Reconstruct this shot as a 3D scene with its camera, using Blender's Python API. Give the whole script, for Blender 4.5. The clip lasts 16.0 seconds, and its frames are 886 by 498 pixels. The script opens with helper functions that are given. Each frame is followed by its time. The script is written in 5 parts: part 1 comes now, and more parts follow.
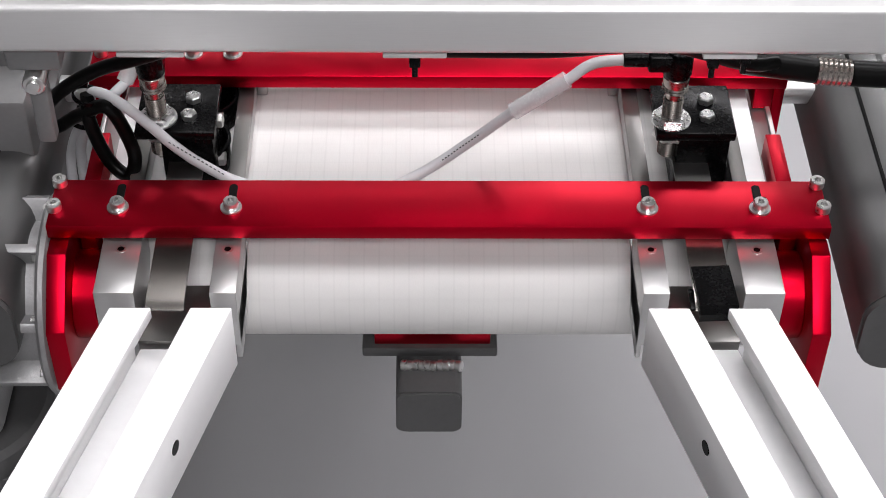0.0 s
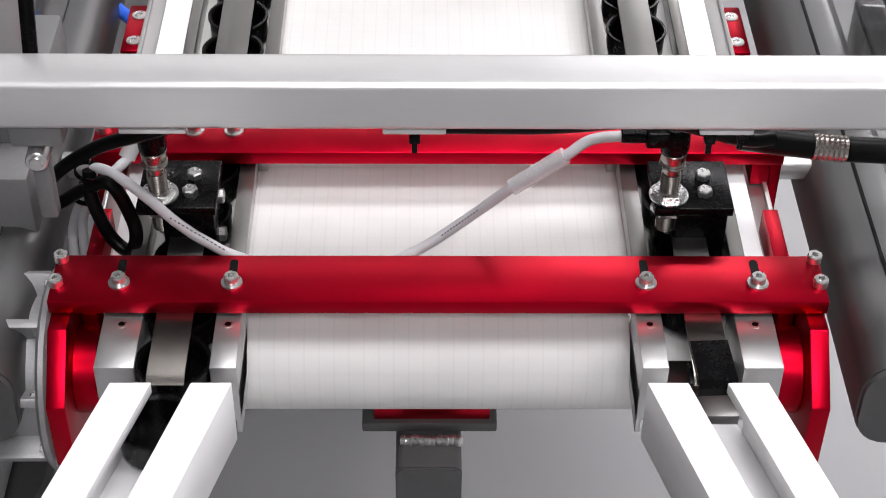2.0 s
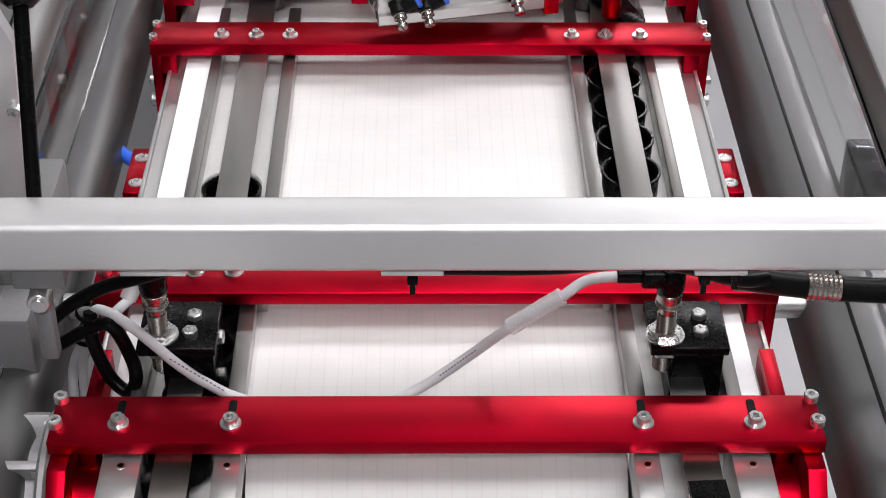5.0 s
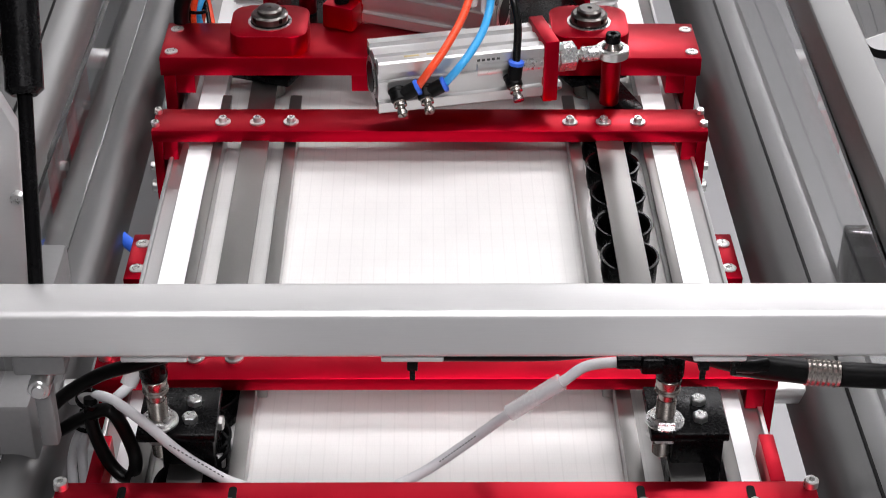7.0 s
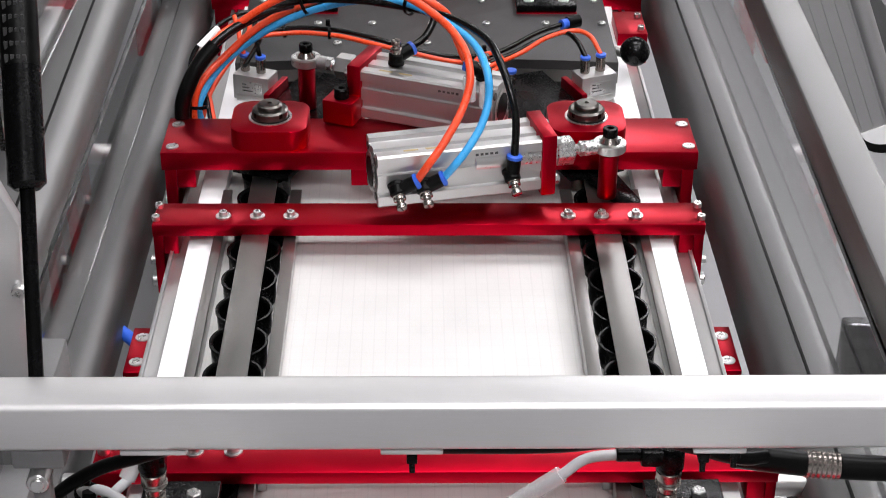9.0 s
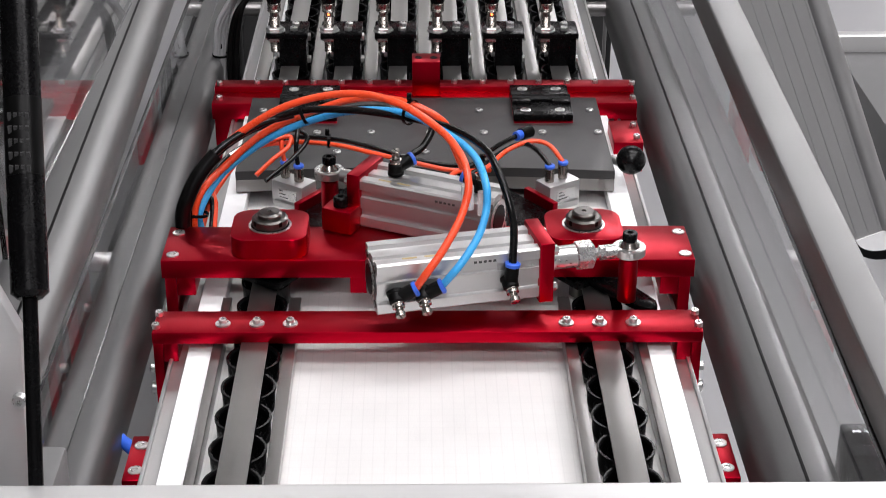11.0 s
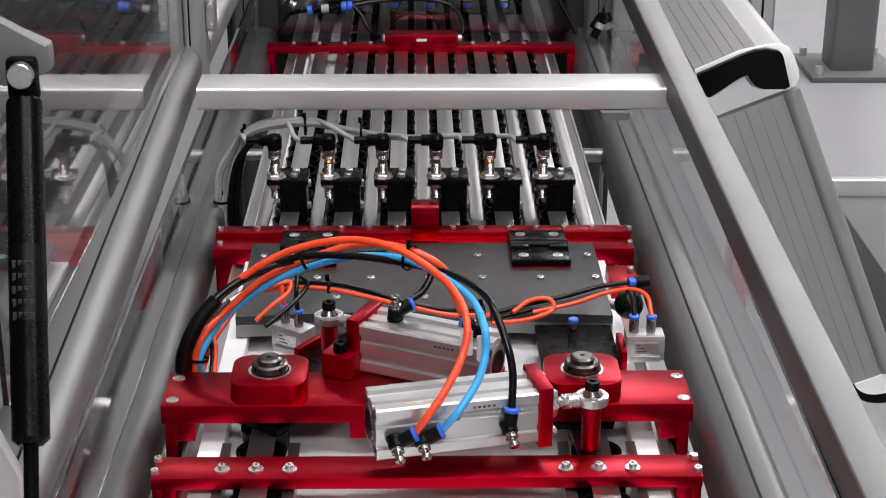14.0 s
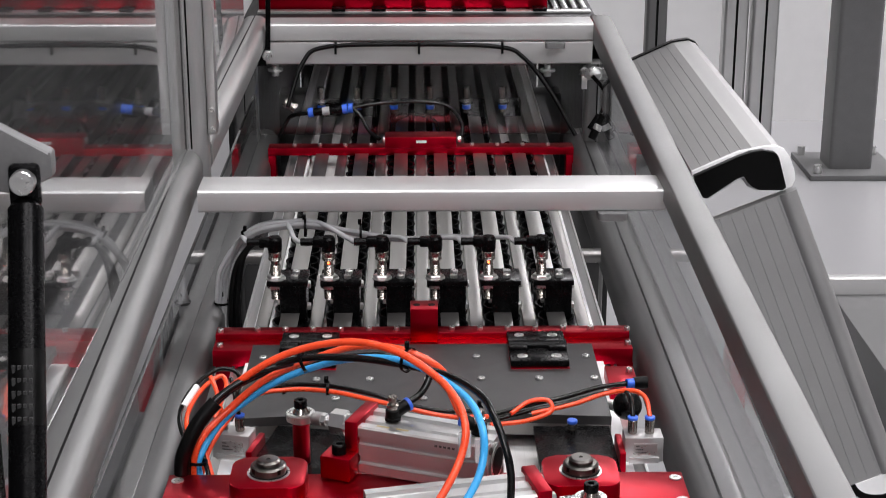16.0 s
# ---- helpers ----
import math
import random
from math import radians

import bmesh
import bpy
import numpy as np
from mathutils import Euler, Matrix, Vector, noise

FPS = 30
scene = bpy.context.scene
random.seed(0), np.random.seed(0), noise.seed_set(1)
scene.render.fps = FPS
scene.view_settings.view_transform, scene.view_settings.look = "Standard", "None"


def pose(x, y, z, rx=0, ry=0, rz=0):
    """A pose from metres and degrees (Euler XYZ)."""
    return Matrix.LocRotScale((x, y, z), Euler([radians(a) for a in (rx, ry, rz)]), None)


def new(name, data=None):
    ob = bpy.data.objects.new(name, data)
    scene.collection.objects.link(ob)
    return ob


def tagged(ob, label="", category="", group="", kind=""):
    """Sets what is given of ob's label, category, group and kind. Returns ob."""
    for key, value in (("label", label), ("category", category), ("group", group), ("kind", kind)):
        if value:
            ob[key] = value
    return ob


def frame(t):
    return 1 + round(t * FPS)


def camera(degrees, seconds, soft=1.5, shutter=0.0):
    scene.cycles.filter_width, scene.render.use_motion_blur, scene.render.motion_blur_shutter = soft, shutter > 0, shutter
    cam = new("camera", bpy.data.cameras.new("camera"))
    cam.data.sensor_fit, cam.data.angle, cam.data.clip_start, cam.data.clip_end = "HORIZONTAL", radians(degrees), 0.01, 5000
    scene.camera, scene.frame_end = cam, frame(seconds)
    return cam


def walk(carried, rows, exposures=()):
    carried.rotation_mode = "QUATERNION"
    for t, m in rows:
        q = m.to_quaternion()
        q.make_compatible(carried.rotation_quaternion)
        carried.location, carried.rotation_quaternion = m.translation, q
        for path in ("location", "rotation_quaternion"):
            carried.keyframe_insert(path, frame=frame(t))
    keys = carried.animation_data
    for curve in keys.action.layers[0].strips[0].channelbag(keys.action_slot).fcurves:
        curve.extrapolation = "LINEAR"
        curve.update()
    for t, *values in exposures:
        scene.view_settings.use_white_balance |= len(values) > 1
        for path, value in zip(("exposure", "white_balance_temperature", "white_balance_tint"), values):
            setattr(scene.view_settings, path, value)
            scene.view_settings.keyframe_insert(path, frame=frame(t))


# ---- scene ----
cam = camera(30.0, 16.0, soft=0.6, shutter=0.5)
# seconds, place, degrees down, turn, roll
PATH = [
    (0.0, -0.0093, -0.6997, 1.5401, 44.000, -0.951, 0.757),
    (0.5, -0.0093, -0.7007, 1.5401, 43.445, -0.939, 0.732),
    (1.0, -0.0093, -0.7017, 1.5402, 42.761, -0.945, 0.691),
    (1.5, -0.0093, -0.7030, 1.5410, 42.086, -0.931, 0.693),
    (2.0, -0.0094, -0.7038, 1.5421, 41.326, -0.931, 0.687),
    (2.5, -0.0093, -0.7045, 1.5431, 40.563, -0.932, 0.676),
    (3.0, -0.0091, -0.7049, 1.5444, 39.792, -0.913, 0.648),
    (3.5, -0.0087, -0.7052, 1.5460, 38.972, -0.883, 0.575),
    (4.0, -0.0083, -0.7062, 1.5473, 38.102, -0.864, 0.514),
    (6.5, -0.0089, -0.7108, 1.5525, 34.569, -0.900, 0.479),
    (7.0, -0.0090, -0.7113, 1.5532, 33.730, -0.899, 0.463),
    (7.5, -0.0092, -0.7118, 1.5535, 32.854, -0.913, 0.426),
    (8.0, -0.0092, -0.7126, 1.5538, 32.041, -0.914, 0.409),
    (8.5, -0.0090, -0.7139, 1.5541, 31.277, -0.906, 0.389),
    (9.0, -0.0093, -0.7155, 1.5544, 30.447, -0.919, 0.357),
    (11.5, -0.0111, -0.7225, 1.5598, 25.851, -1.027, 0.294),
    (12.0, -0.0115, -0.7234, 1.5606, 24.977, -1.035, 0.284),
    (12.5, -0.0118, -0.7244, 1.5614, 24.144, -1.054, 0.291),
    (13.0, -0.0118, -0.7253, 1.5619, 23.350, -1.061, 0.289),
    (13.5, -0.0117, -0.7268, 1.5628, 22.634, -1.056, 0.250),
    (14.0, -0.0114, -0.7288, 1.5640, 21.811, -1.047, 0.216),
    (14.5, -0.0109, -0.7312, 1.5653, 20.994, -1.045, 0.171),
    (15.0, -0.0103, -0.7330, 1.5667, 20.161, -1.020, 0.138),
    (15.5, -0.0093, -0.7345, 1.5685, 19.335, -0.987, 0.097),
    (16.0, -0.0082, -0.7362, 1.5708, 18.428, -0.963, 0.042),
]
walk(cam, [(t, pose(x, y, z, 90 - down, 0, turn) @ pose(0, 0, 0, 0, 0, roll)) for t, x, y, z, down, turn, roll in PATH])

# ---- world and light ----
world = bpy.data.worlds.new("world")
scene.world = world
world.use_nodes = True
world.node_tree.nodes["Background"].inputs[0].default_value = (0.75, 0.78, 0.82, 1)
world.node_tree.nodes["Background"].inputs[1].default_value = 0.06
scene.view_settings.exposure = 0.02
LAMP_POWER = 30.0


# ---- materials ----
def mat(name, colour, metal=0.0, rough=0.5, grain=40.0, vary=0.12, bump=0.0, stretch=(1, 1, 1), coat=0.0, rough_vary=0.08, spec=0.5):
    m = bpy.data.materials.new(name)
    m.use_nodes = True
    nt = m.node_tree
    b = nt.nodes["Principled BSDF"]
    b.inputs["Metallic"].default_value = metal
    b.inputs["Coat Weight"].default_value = coat
    b.inputs["Specular IOR Level"].default_value = spec
    tc = nt.nodes.new("ShaderNodeTexCoord")
    mp = nt.nodes.new("ShaderNodeMapping")
    mp.inputs["Scale"].default_value = stretch
    nt.links.new(tc.outputs["Object"], mp.inputs["Vector"])
    fine = nt.nodes.new("ShaderNodeTexNoise")
    fine.inputs["Scale"].default_value = grain * 10
    fine.inputs["Detail"].default_value = 4
    broad = nt.nodes.new("ShaderNodeTexNoise")
    broad.inputs["Scale"].default_value = grain
    broad.inputs["Detail"].default_value = 3
    nt.links.new(mp.outputs[0], fine.inputs["Vector"])
    nt.links.new(tc.outputs["Object"], broad.inputs["Vector"])
    add = nt.nodes.new("ShaderNodeMath")
    add.operation = "ADD"
    nt.links.new(fine.outputs["Fac"], add.inputs[0])
    nt.links.new(broad.outputs["Fac"], add.inputs[1])
    half = nt.nodes.new("ShaderNodeMapRange")
    half.inputs["From Min"].default_value = 0.6
    half.inputs["From Max"].default_value = 1.4
    half.inputs["To Min"].default_value = 1 - vary
    half.inputs["To Max"].default_value = 1 + vary
    nt.links.new(add.outputs[0], half.inputs["Value"])
    mul = nt.nodes.new("ShaderNodeVectorMath")
    mul.operation = "SCALE"
    mul.inputs[0].default_value = colour
    nt.links.new(half.outputs[0], mul.inputs["Scale"])
    nt.links.new(mul.outputs[0], b.inputs["Base Color"])
    rr = nt.nodes.new("ShaderNodeMapRange")
    rr.inputs["From Min"].default_value = 0.6
    rr.inputs["From Max"].default_value = 1.4
    rr.inputs["To Min"].default_value = max(0.02, rough - rough_vary)
    rr.inputs["To Max"].default_value = min(1, rough + rough_vary)
    nt.links.new(add.outputs[0], rr.inputs["Value"])
    nt.links.new(rr.outputs[0], b.inputs["Roughness"])
    if bump:
        bp = nt.nodes.new("ShaderNodeBump")
        bp.inputs["Strength"].default_value = bump
        bp.inputs["Distance"].default_value = 0.0005
        nt.links.new(fine.outputs["Fac"], bp.inputs["Height"])
        nt.links.new(bp.outputs[0], b.inputs["Normal"])
    return m


def clear(name, colour, rough=0.02):
    m = bpy.data.materials.new(name)
    m.use_nodes = True
    b = m.node_tree.nodes["Principled BSDF"]
    b.inputs["Base Color"].default_value = (*colour, 1)
    b.inputs["Transmission Weight"].default_value = 1
    b.inputs["Roughness"].default_value = rough
    b.inputs["IOR"].default_value = 1.5
    return m


def glow(name, colour, strength):
    m = bpy.data.materials.new(name)
    m.use_nodes = True
    b = m.node_tree.nodes["Principled BSDF"]
    b.inputs["Base Color"].default_value = (*colour, 1)
    b.inputs["Emission Color"].default_value = (*colour, 1)
    b.inputs["Emission Strength"].default_value = strength
    return m


def belt_material():
    """White woven belt with a faint grid of threads."""
    m = mat("belt_white", (0.645, 0.638, 0.622), 0, 0.55, 25, 0.07, 0.15, (40, 0.6, 4))
    nt = m.node_tree
    b = nt.nodes["Principled BSDF"]
    source = b.inputs["Base Color"].links[0].from_socket
    tc = nt.nodes.new("ShaderNodeTexCoord")
    sep = nt.nodes.new("ShaderNodeSeparateXYZ")
    nt.links.new(tc.outputs["Object"], sep.inputs[0])
    last = None
    for axis, pitch, depth in (("X", 0.0088, 0.065), ("Y", 0.0088, 0.03)):
        div = nt.nodes.new("ShaderNodeMath")
        div.operation = "DIVIDE"
        div.inputs[1].default_value = pitch
        nt.links.new(sep.outputs[axis], div.inputs[0])
        fr = nt.nodes.new("ShaderNodeMath")
        fr.operation = "PINGPONG"
        fr.inputs[1].default_value = 0.5
        nt.links.new(div.outputs[0], fr.inputs[0])
        mr = nt.nodes.new("ShaderNodeMapRange")
        mr.inputs["From Min"].default_value = 0.0
        mr.inputs["From Max"].default_value = 0.09
        mr.inputs["To Min"].default_value = 1 - depth
        mr.inputs["To Max"].default_value = 1
        nt.links.new(fr.outputs[0], mr.inputs["Value"])
        sc = nt.nodes.new("ShaderNodeVectorMath")
        sc.operation = "SCALE"
        nt.links.new(last or source, sc.inputs[0])
        nt.links.new(mr.outputs[0], sc.inputs["Scale"])
        last = sc.outputs[0]
    nt.links.new(last, b.inputs["Base Color"])
    return m


RED = mat("red_anodised", (0.43, 0.002, 0.016), 1.0, 0.36, 30, 0.06, 0.0, (1, 14, 14))
RED_Y = mat("red_anodised_side", (0.43, 0.002, 0.016), 1.0, 0.36, 30, 0.06, 0.0, (14, 1, 14))
ALU = mat("brushed_aluminium", (0.58, 0.58, 0.575), 0.88, 0.38, 20, 0.05, 0.03, (0.5, 20, 20))
ALU_Y = mat("brushed_aluminium_long", (0.46, 0.46, 0.455), 0.9, 0.36, 20, 0.07, 0.06, (20, 0.5, 20))
# Satin aluminium of the side profiles, darkened as if less lit.
PROFILE_DIM = mat("anodised_profile_dimmed", (0.18, 0.18, 0.178), 0.7, 0.44, 12, 0.05, 0.04, (20, 0.5, 20))
DOOR = mat("ribbed_door_aluminium", (0.36, 0.36, 0.355), 0.7, 0.42, 12, 0.08, 0.04, (20, 20, 0.8))
# The same aluminium on cross bars, its colour raised for their brighter light.
PROFILE_X_LIT = mat("anodised_profile_cross_lit", (0.58, 0.58, 0.575), 0.7, 0.38, 12, 0.05, 0.03, (0.5, 20, 20))
STEEL = mat("rolled_steel", (0.25, 0.243, 0.236), 1.0, 0.37, 18, 0.06, 0.0, (18, 0.6, 18), rough_vary=0.04)
# Worn steel, coloured darker to stand in for the strip end's dark reflection.
WORN_DARKENED = mat("worn_steel_dark_reflection", (0.2, 0.188, 0.176), 1.0, 0.25, 14, 0.06, 0.0, (6, 0.8, 6), rough_vary=0.02)
CHROME = mat("zinc_steel", (0.60, 0.60, 0.59), 0.93, 0.28, 40, 0.03, 0.0, rough_vary=0.02)
NICKEL = mat("nickel_brass", (0.34, 0.312, 0.285), 0.95, 0.24, 40, 0.04, rough_vary=0.02)
DARKSTEEL = mat("turned_steel", (0.135, 0.128, 0.12), 1.0, 0.3, 60, 0.05, rough_vary=0.03)
WHITE_PLASTIC = mat("white_plastic", (0.83, 0.83, 0.83), 0, 0.42, 15, 0.03, 0.08)
# Base profile aluminium, colour lowered to stand in for dark reflections.
BASE_DIM = mat("base_profile_dimmed", (0.13, 0.13, 0.129), 0.8, 0.46, 12, 0.05, 0.0, (20, 0.5, 20), rough_vary=0.04)
FAINT = mat("faint_print", (0.03, 0.03, 0.03), 0, 0.4, 60, 0.1)
BELT = belt_material()
BLACK = mat("black_anodised", (0.002, 0.002, 0.0022), 0, 0.26, 60, 0.2, 0.0, spec=0.09)
RUBBER = mat("black_rubber", (0.002, 0.002, 0.002), 0, 0.34, 60, 0.25, 0.0, spec=0.12)
CUP = mat("black_cup_plastic", (0.002, 0.002, 0.0022), 0, 0.25, 60, 0.2, spec=0.2)
PLATE_GREY = mat("dark_grey_plate", (0.036, 0.035, 0.035), 0.3, 0.42, 25, 0.12, 0.04, (1, 14, 14))
GREY_PAINT = mat("grey_paint", (0.06, 0.06, 0.06), 0.1, 0.5, 30, 0.15, 0.2)
MID_PAINT = mat("mid_grey_paint", (0.15, 0.15, 0.15), 0.1, 0.5, 30, 0.1, 0.2)
CAST = mat("cast_aluminium", (0.32, 0.32, 0.32), 0.7, 0.5, 60, 0.12, 0.4)
ORANGE = mat("orange_hose", (0.82, 0.07, 0.018), 0, 0.3, 60, 0.06)
BLUE = mat("blue_hose", (0.045, 0.37, 0.76), 0, 0.3, 60, 0.06)
BLUE_RING = mat("blue_plastic", (0.03, 0.12, 0.62), 0, 0.35, 60, 0.06)
BLACK_HOSE = mat("black_hose", (0.003, 0.003, 0.003), 0, 0.22, 60, 0.2, spec=0.3)
DULL_CABLE = mat("dull_grey_cable", (0.3, 0.3, 0.305), 0, 0.5, 60, 0.1)
GREY_CABLE = mat("grey_cable", (0.5, 0.5, 0.51), 0, 0.45, 60, 0.06)
LABEL = mat("paper_label", (0.75, 0.75, 0.73), 0, 0.5, 60, 0.04)
INK = mat("label_ink", (0.06, 0.06, 0.06), 0, 0.6, 60, 0.1)
OCHRE = mat("stamped_gold", (0.5, 0.4, 0.2), 0.3, 0.5, 60, 0.1)
CEIL = mat("grey_ceiling", (0.22, 0.22, 0.22), 0, 0.8, 1.2, 0.05, 0.1)
WALL = mat("white_wall", (0.8, 0.8, 0.795), 0, 0.7, 1.2, 0.04, 0.1)
FLOOR = mat("grey_epoxy_floor", (0.32, 0.32, 0.325), 0, 0.36, 0.6, 0.03, 0.02, rough_vary=0.03)
# Near-black stands in for shade in the hood and left of the machine.
SHADE_BLACK = mat("shade_black", (0.012, 0.012, 0.0125), 0, 0.5, 2, 0.1)
GLASS = clear("clear_panel", (0.95, 0.96, 0.96))
SMOKE = clear("smoked_plastic", (0.25, 0.27, 0.3), 0.1)
SLEEVE = mat("frosted_sleeve", (0.8, 0.8, 0.8), 0, 0.25, 60, 0.05)
SLEEVE.node_tree.nodes["Principled BSDF"].inputs["Alpha"].default_value = 0.45
LED = glow("sensor_lamp", (1.0, 0.12, 0.03), 6.0)
PANEL = glow("lamp_panel", (1.0, 0.98, 0.95), 3.0)


# ---- mesh helpers ----
def origin(ob):
    while ob.parent:
        ob = ob.parent
    return ob.location.copy()


def smooth(me, angle=25):
    for p in me.polygons:
        p.use_smooth = True
    me.set_sharp_from_angle(angle=radians(angle))


def to_mesh(name, bm, material, shift=None):
    bmesh.ops.recalc_face_normals(bm, faces=bm.faces)
    if shift is not None:
        bmesh.ops.translate(bm, verts=bm.verts, vec=-shift)
    me = bpy.data.meshes.new(name)
    bm.to_mesh(me)
    bm.free()
    me.materials.append(material)
    smooth(me)
    return me


def thing(name, at, label, category, group="", kind=""):
    ob = new(name)
    ob.location = at
    ob.empty_display_size = 0.02
    return tagged(ob, label, category, group, kind)


def solo(name, bm, material, at, label, category, group="", kind=""):
    ob = new(name, to_mesh(name, bm, material, Vector(at)))
    ob.location = at
    return tagged(ob, label, category, group, kind)


def part(name, bm, material, parent, label=""):
    ob = new(name, to_mesh(name, bm, material, origin(parent)))
    ob.parent = parent
    return tagged(ob, label)


def shared(name, me, at, parent, turn=None, label=""):
    """A part on a mesh that others use too, at a place in the world."""
    ob = new(name, me)
    ob.parent = parent
    base = Vector((0, 0, 0))
    p = parent
    while p:
        base += p.location
        p = p.parent
    ob.location = Vector(at) - base
    if turn:
        ob.rotation_euler = [radians(a) for a in turn]
    return tagged(ob, label)


def box(x0, x1, y0, y1, z0, z1, bevel=0.0012, seg=2):
    bm = bmesh.new()
    bmesh.ops.create_cube(bm, size=1)
    bmesh.ops.scale(bm, verts=bm.verts, vec=(abs(x1 - x0), abs(y1 - y0), abs(z1 - z0)))
    bmesh.ops.translate(bm, verts=bm.verts, vec=((x0 + x1) / 2, (y0 + y1) / 2, (z0 + z1) / 2))
    if bevel:
        bmesh.ops.bevel(bm, geom=bm.edges[:], offset=bevel, segments=seg, affect="EDGES", profile=0.5)
    return bm


def join(*bms):
    out = bms[0]
    for b in bms[1:]:
        me = bpy.data.meshes.new("tmp")
        b.to_mesh(me)
        b.free()
        out.from_mesh(me)
        bpy.data.meshes.remove(me)
    return out


def lathe(profile, at, axis=(0, 0, 1), n=24):
    """Turned body: profile of (radius, height) along the axis from at."""
    bm = bmesh.new()
    rings = []
    for r, h in profile:
        rings.append([bm.verts.new((max(r, 1e-5) * math.cos(2 * math.pi * i / n), max(r, 1e-5) * math.sin(2 * math.pi * i / n), h)) for i in range(n)])
    for a, b in zip(rings, rings[1:]):
        for i in range(n):
            bm.faces.new((a[i], a[(i + 1) % n], b[(i + 1) % n], b[i]))
    for ring in (rings[0], rings[-1]):
        bm.faces.new(ring)
    q = Vector(axis).normalized().to_track_quat("Z", "Y").to_matrix().to_4x4()
    bmesh.ops.transform(bm, matrix=Matrix.Translation(at) @ q, verts=bm.verts)
    return bm


def rod(p0, p1, r, n=20, bevel=0.0006):
    d = Vector(p1) - Vector(p0)
    n = max(n, 16)
    h = d.length
    b = min(bevel, r * 0.4, h * 0.3)
    return lathe([(r - b, 0), (r, b), (r, h - b), (r - b, h)], p0, d, n)


def prism(poly, axis, a, b, bevel=0.0):
    """Polygon in the plane across axis (x: y,z; y: x,z; z: x,y), drawn out from a to b."""
    bm = bmesh.new()

    def v(u, w, k):
        return {"x": (k, u, w), "y": (u, k, w), "z": (u, w, k)}[axis]

    lo = [bm.verts.new(v(u, w, a)) for u, w in poly]
    hi = [bm.verts.new(v(u, w, b)) for u, w in poly]
    bm.faces.new(lo)
    bm.faces.new(hi[::-1])
    for i in range(len(poly)):
        j = (i + 1) % len(poly)
        bm.faces.new((lo[i], lo[j], hi[j], hi[i]))
    if bevel:
        bmesh.ops.bevel(bm, geom=bm.edges[:], offset=bevel, segments=2, affect="EDGES", profile=0.5)
    return bm


def slanted(poly, p0, p1):
    """Section in x and z, drawn along a line that need not be level."""
    bm = bmesh.new()
    lo = [bm.verts.new((p0[0] + u, p0[1], p0[2] + w)) for u, w in poly]
    hi = [bm.verts.new((p1[0] + u, p1[1], p1[2] + w)) for u, w in poly]
    bm.faces.new(lo)
    bm.faces.new(hi[::-1])
    for i in range(len(poly)):
        j = (i + 1) % len(poly)
        bm.faces.new((lo[i], lo[j], hi[j], hi[i]))
    return bm


def rounded(x0, x1, y0, y1, r, n=6):
    pts = []
    for cx, cy, a0 in ((x1 - r, y1 - r, 0), (x0 + r, y1 - r, 90), (x0 + r, y0 + r, 180), (x1 - r, y0 + r, 270)):
        for i in range(n + 1):
            a = radians(a0 + 90 * i / n)
            pts.append((cx + r * math.cos(a), cy + r * math.sin(a)))
    return pts


def spline(points, steps=8):
    """Smooth line through points."""
    p = [Vector(q) for q in points]
    p = [2 * p[0] - p[1]] + p + [2 * p[-1] - p[-2]]
    out = []
    for i in range(1, len(p) - 2):
        for k in range(steps):
            t = k / steps
            a, b, c, d = p[i - 1], p[i], p[i + 1], p[i + 2]
            out.append(0.5 * (2 * b + (c - a) * t + (2 * a - 5 * b + 4 * c - d) * t * t + (3 * b - a - 3 * c + d) * t ** 3))
    return out + [p[-2]]


def hose(points, r, n=16, steps=8):
    line = spline(points, steps)
    bm = bmesh.new()
    rings = []
    up = Vector((0, 0, 1))
    for i, p in enumerate(line):
        d = (line[min(i + 1, len(line) - 1)] - line[max(i - 1, 0)]).normalized()
        s = d.cross(up)
        if s.length < 0.05:
            s = d.cross(Vector((0, 1, 0)))
        s.normalize()
        if rings:
            s = (last - d * last.dot(d)).normalized()
        last = s
        w = d.cross(s)
        rings.append([bm.verts.new(p + r * (s * math.cos(2 * math.pi * k / n) + w * math.sin(2 * math.pi * k / n))) for k in range(n)])
    for a, b in zip(rings, rings[1:]):
        for k in range(n):
            bm.faces.new((a[k], a[(k + 1) % n], b[(k + 1) % n], b[k]))
    bm.faces.new(rings[0])
    bm.faces.new(rings[-1])
    return bm


def turned(bm, at, angle, axis="Z"):
    bmesh.ops.rotate(bm, verts=bm.verts, cent=at, matrix=Matrix.Rotation(radians(angle), 3, axis))
    return bm


def screw_mesh(r, h, material, name):
    """Cap screw with a hexagon socket, standing on z = 0."""
    n = 24
    bm = bmesh.new()
    prof = [(r, 0), (r, h * 0.85), (r * 0.9, h), (r * 0.55, h)]
    rings = [[bm.verts.new((q * math.cos(2 * math.pi * i / n), q * math.sin(2 * math.pi * i / n), z)) for i in range(n)] for q, z in prof]
    for z in (h, h * 0.35):
        ring = []
        for i in range(n):
            a = 2 * math.pi * i / n
            k = r * 0.5 * math.cos(math.pi / 6) / math.cos((a % (math.pi / 3)) - math.pi / 6)
            ring.append(bm.verts.new((k * math.cos(a), k * math.sin(a), z)))
        rings.append(ring)
    for a, b in zip(rings, rings[1:]):
        for i in range(n):
            bm.faces.new((a[i], a[(i + 1) % n], b[(i + 1) % n], b[i]))
    bm.faces.new(rings[-1])
    bm.faces.new(rings[0])
    return to_mesh(name, bm, material)


def ring_mesh(ri, ro, h, material, name, n=24):
    return to_mesh(name, tube_ring(ri, ro, h, n), material)


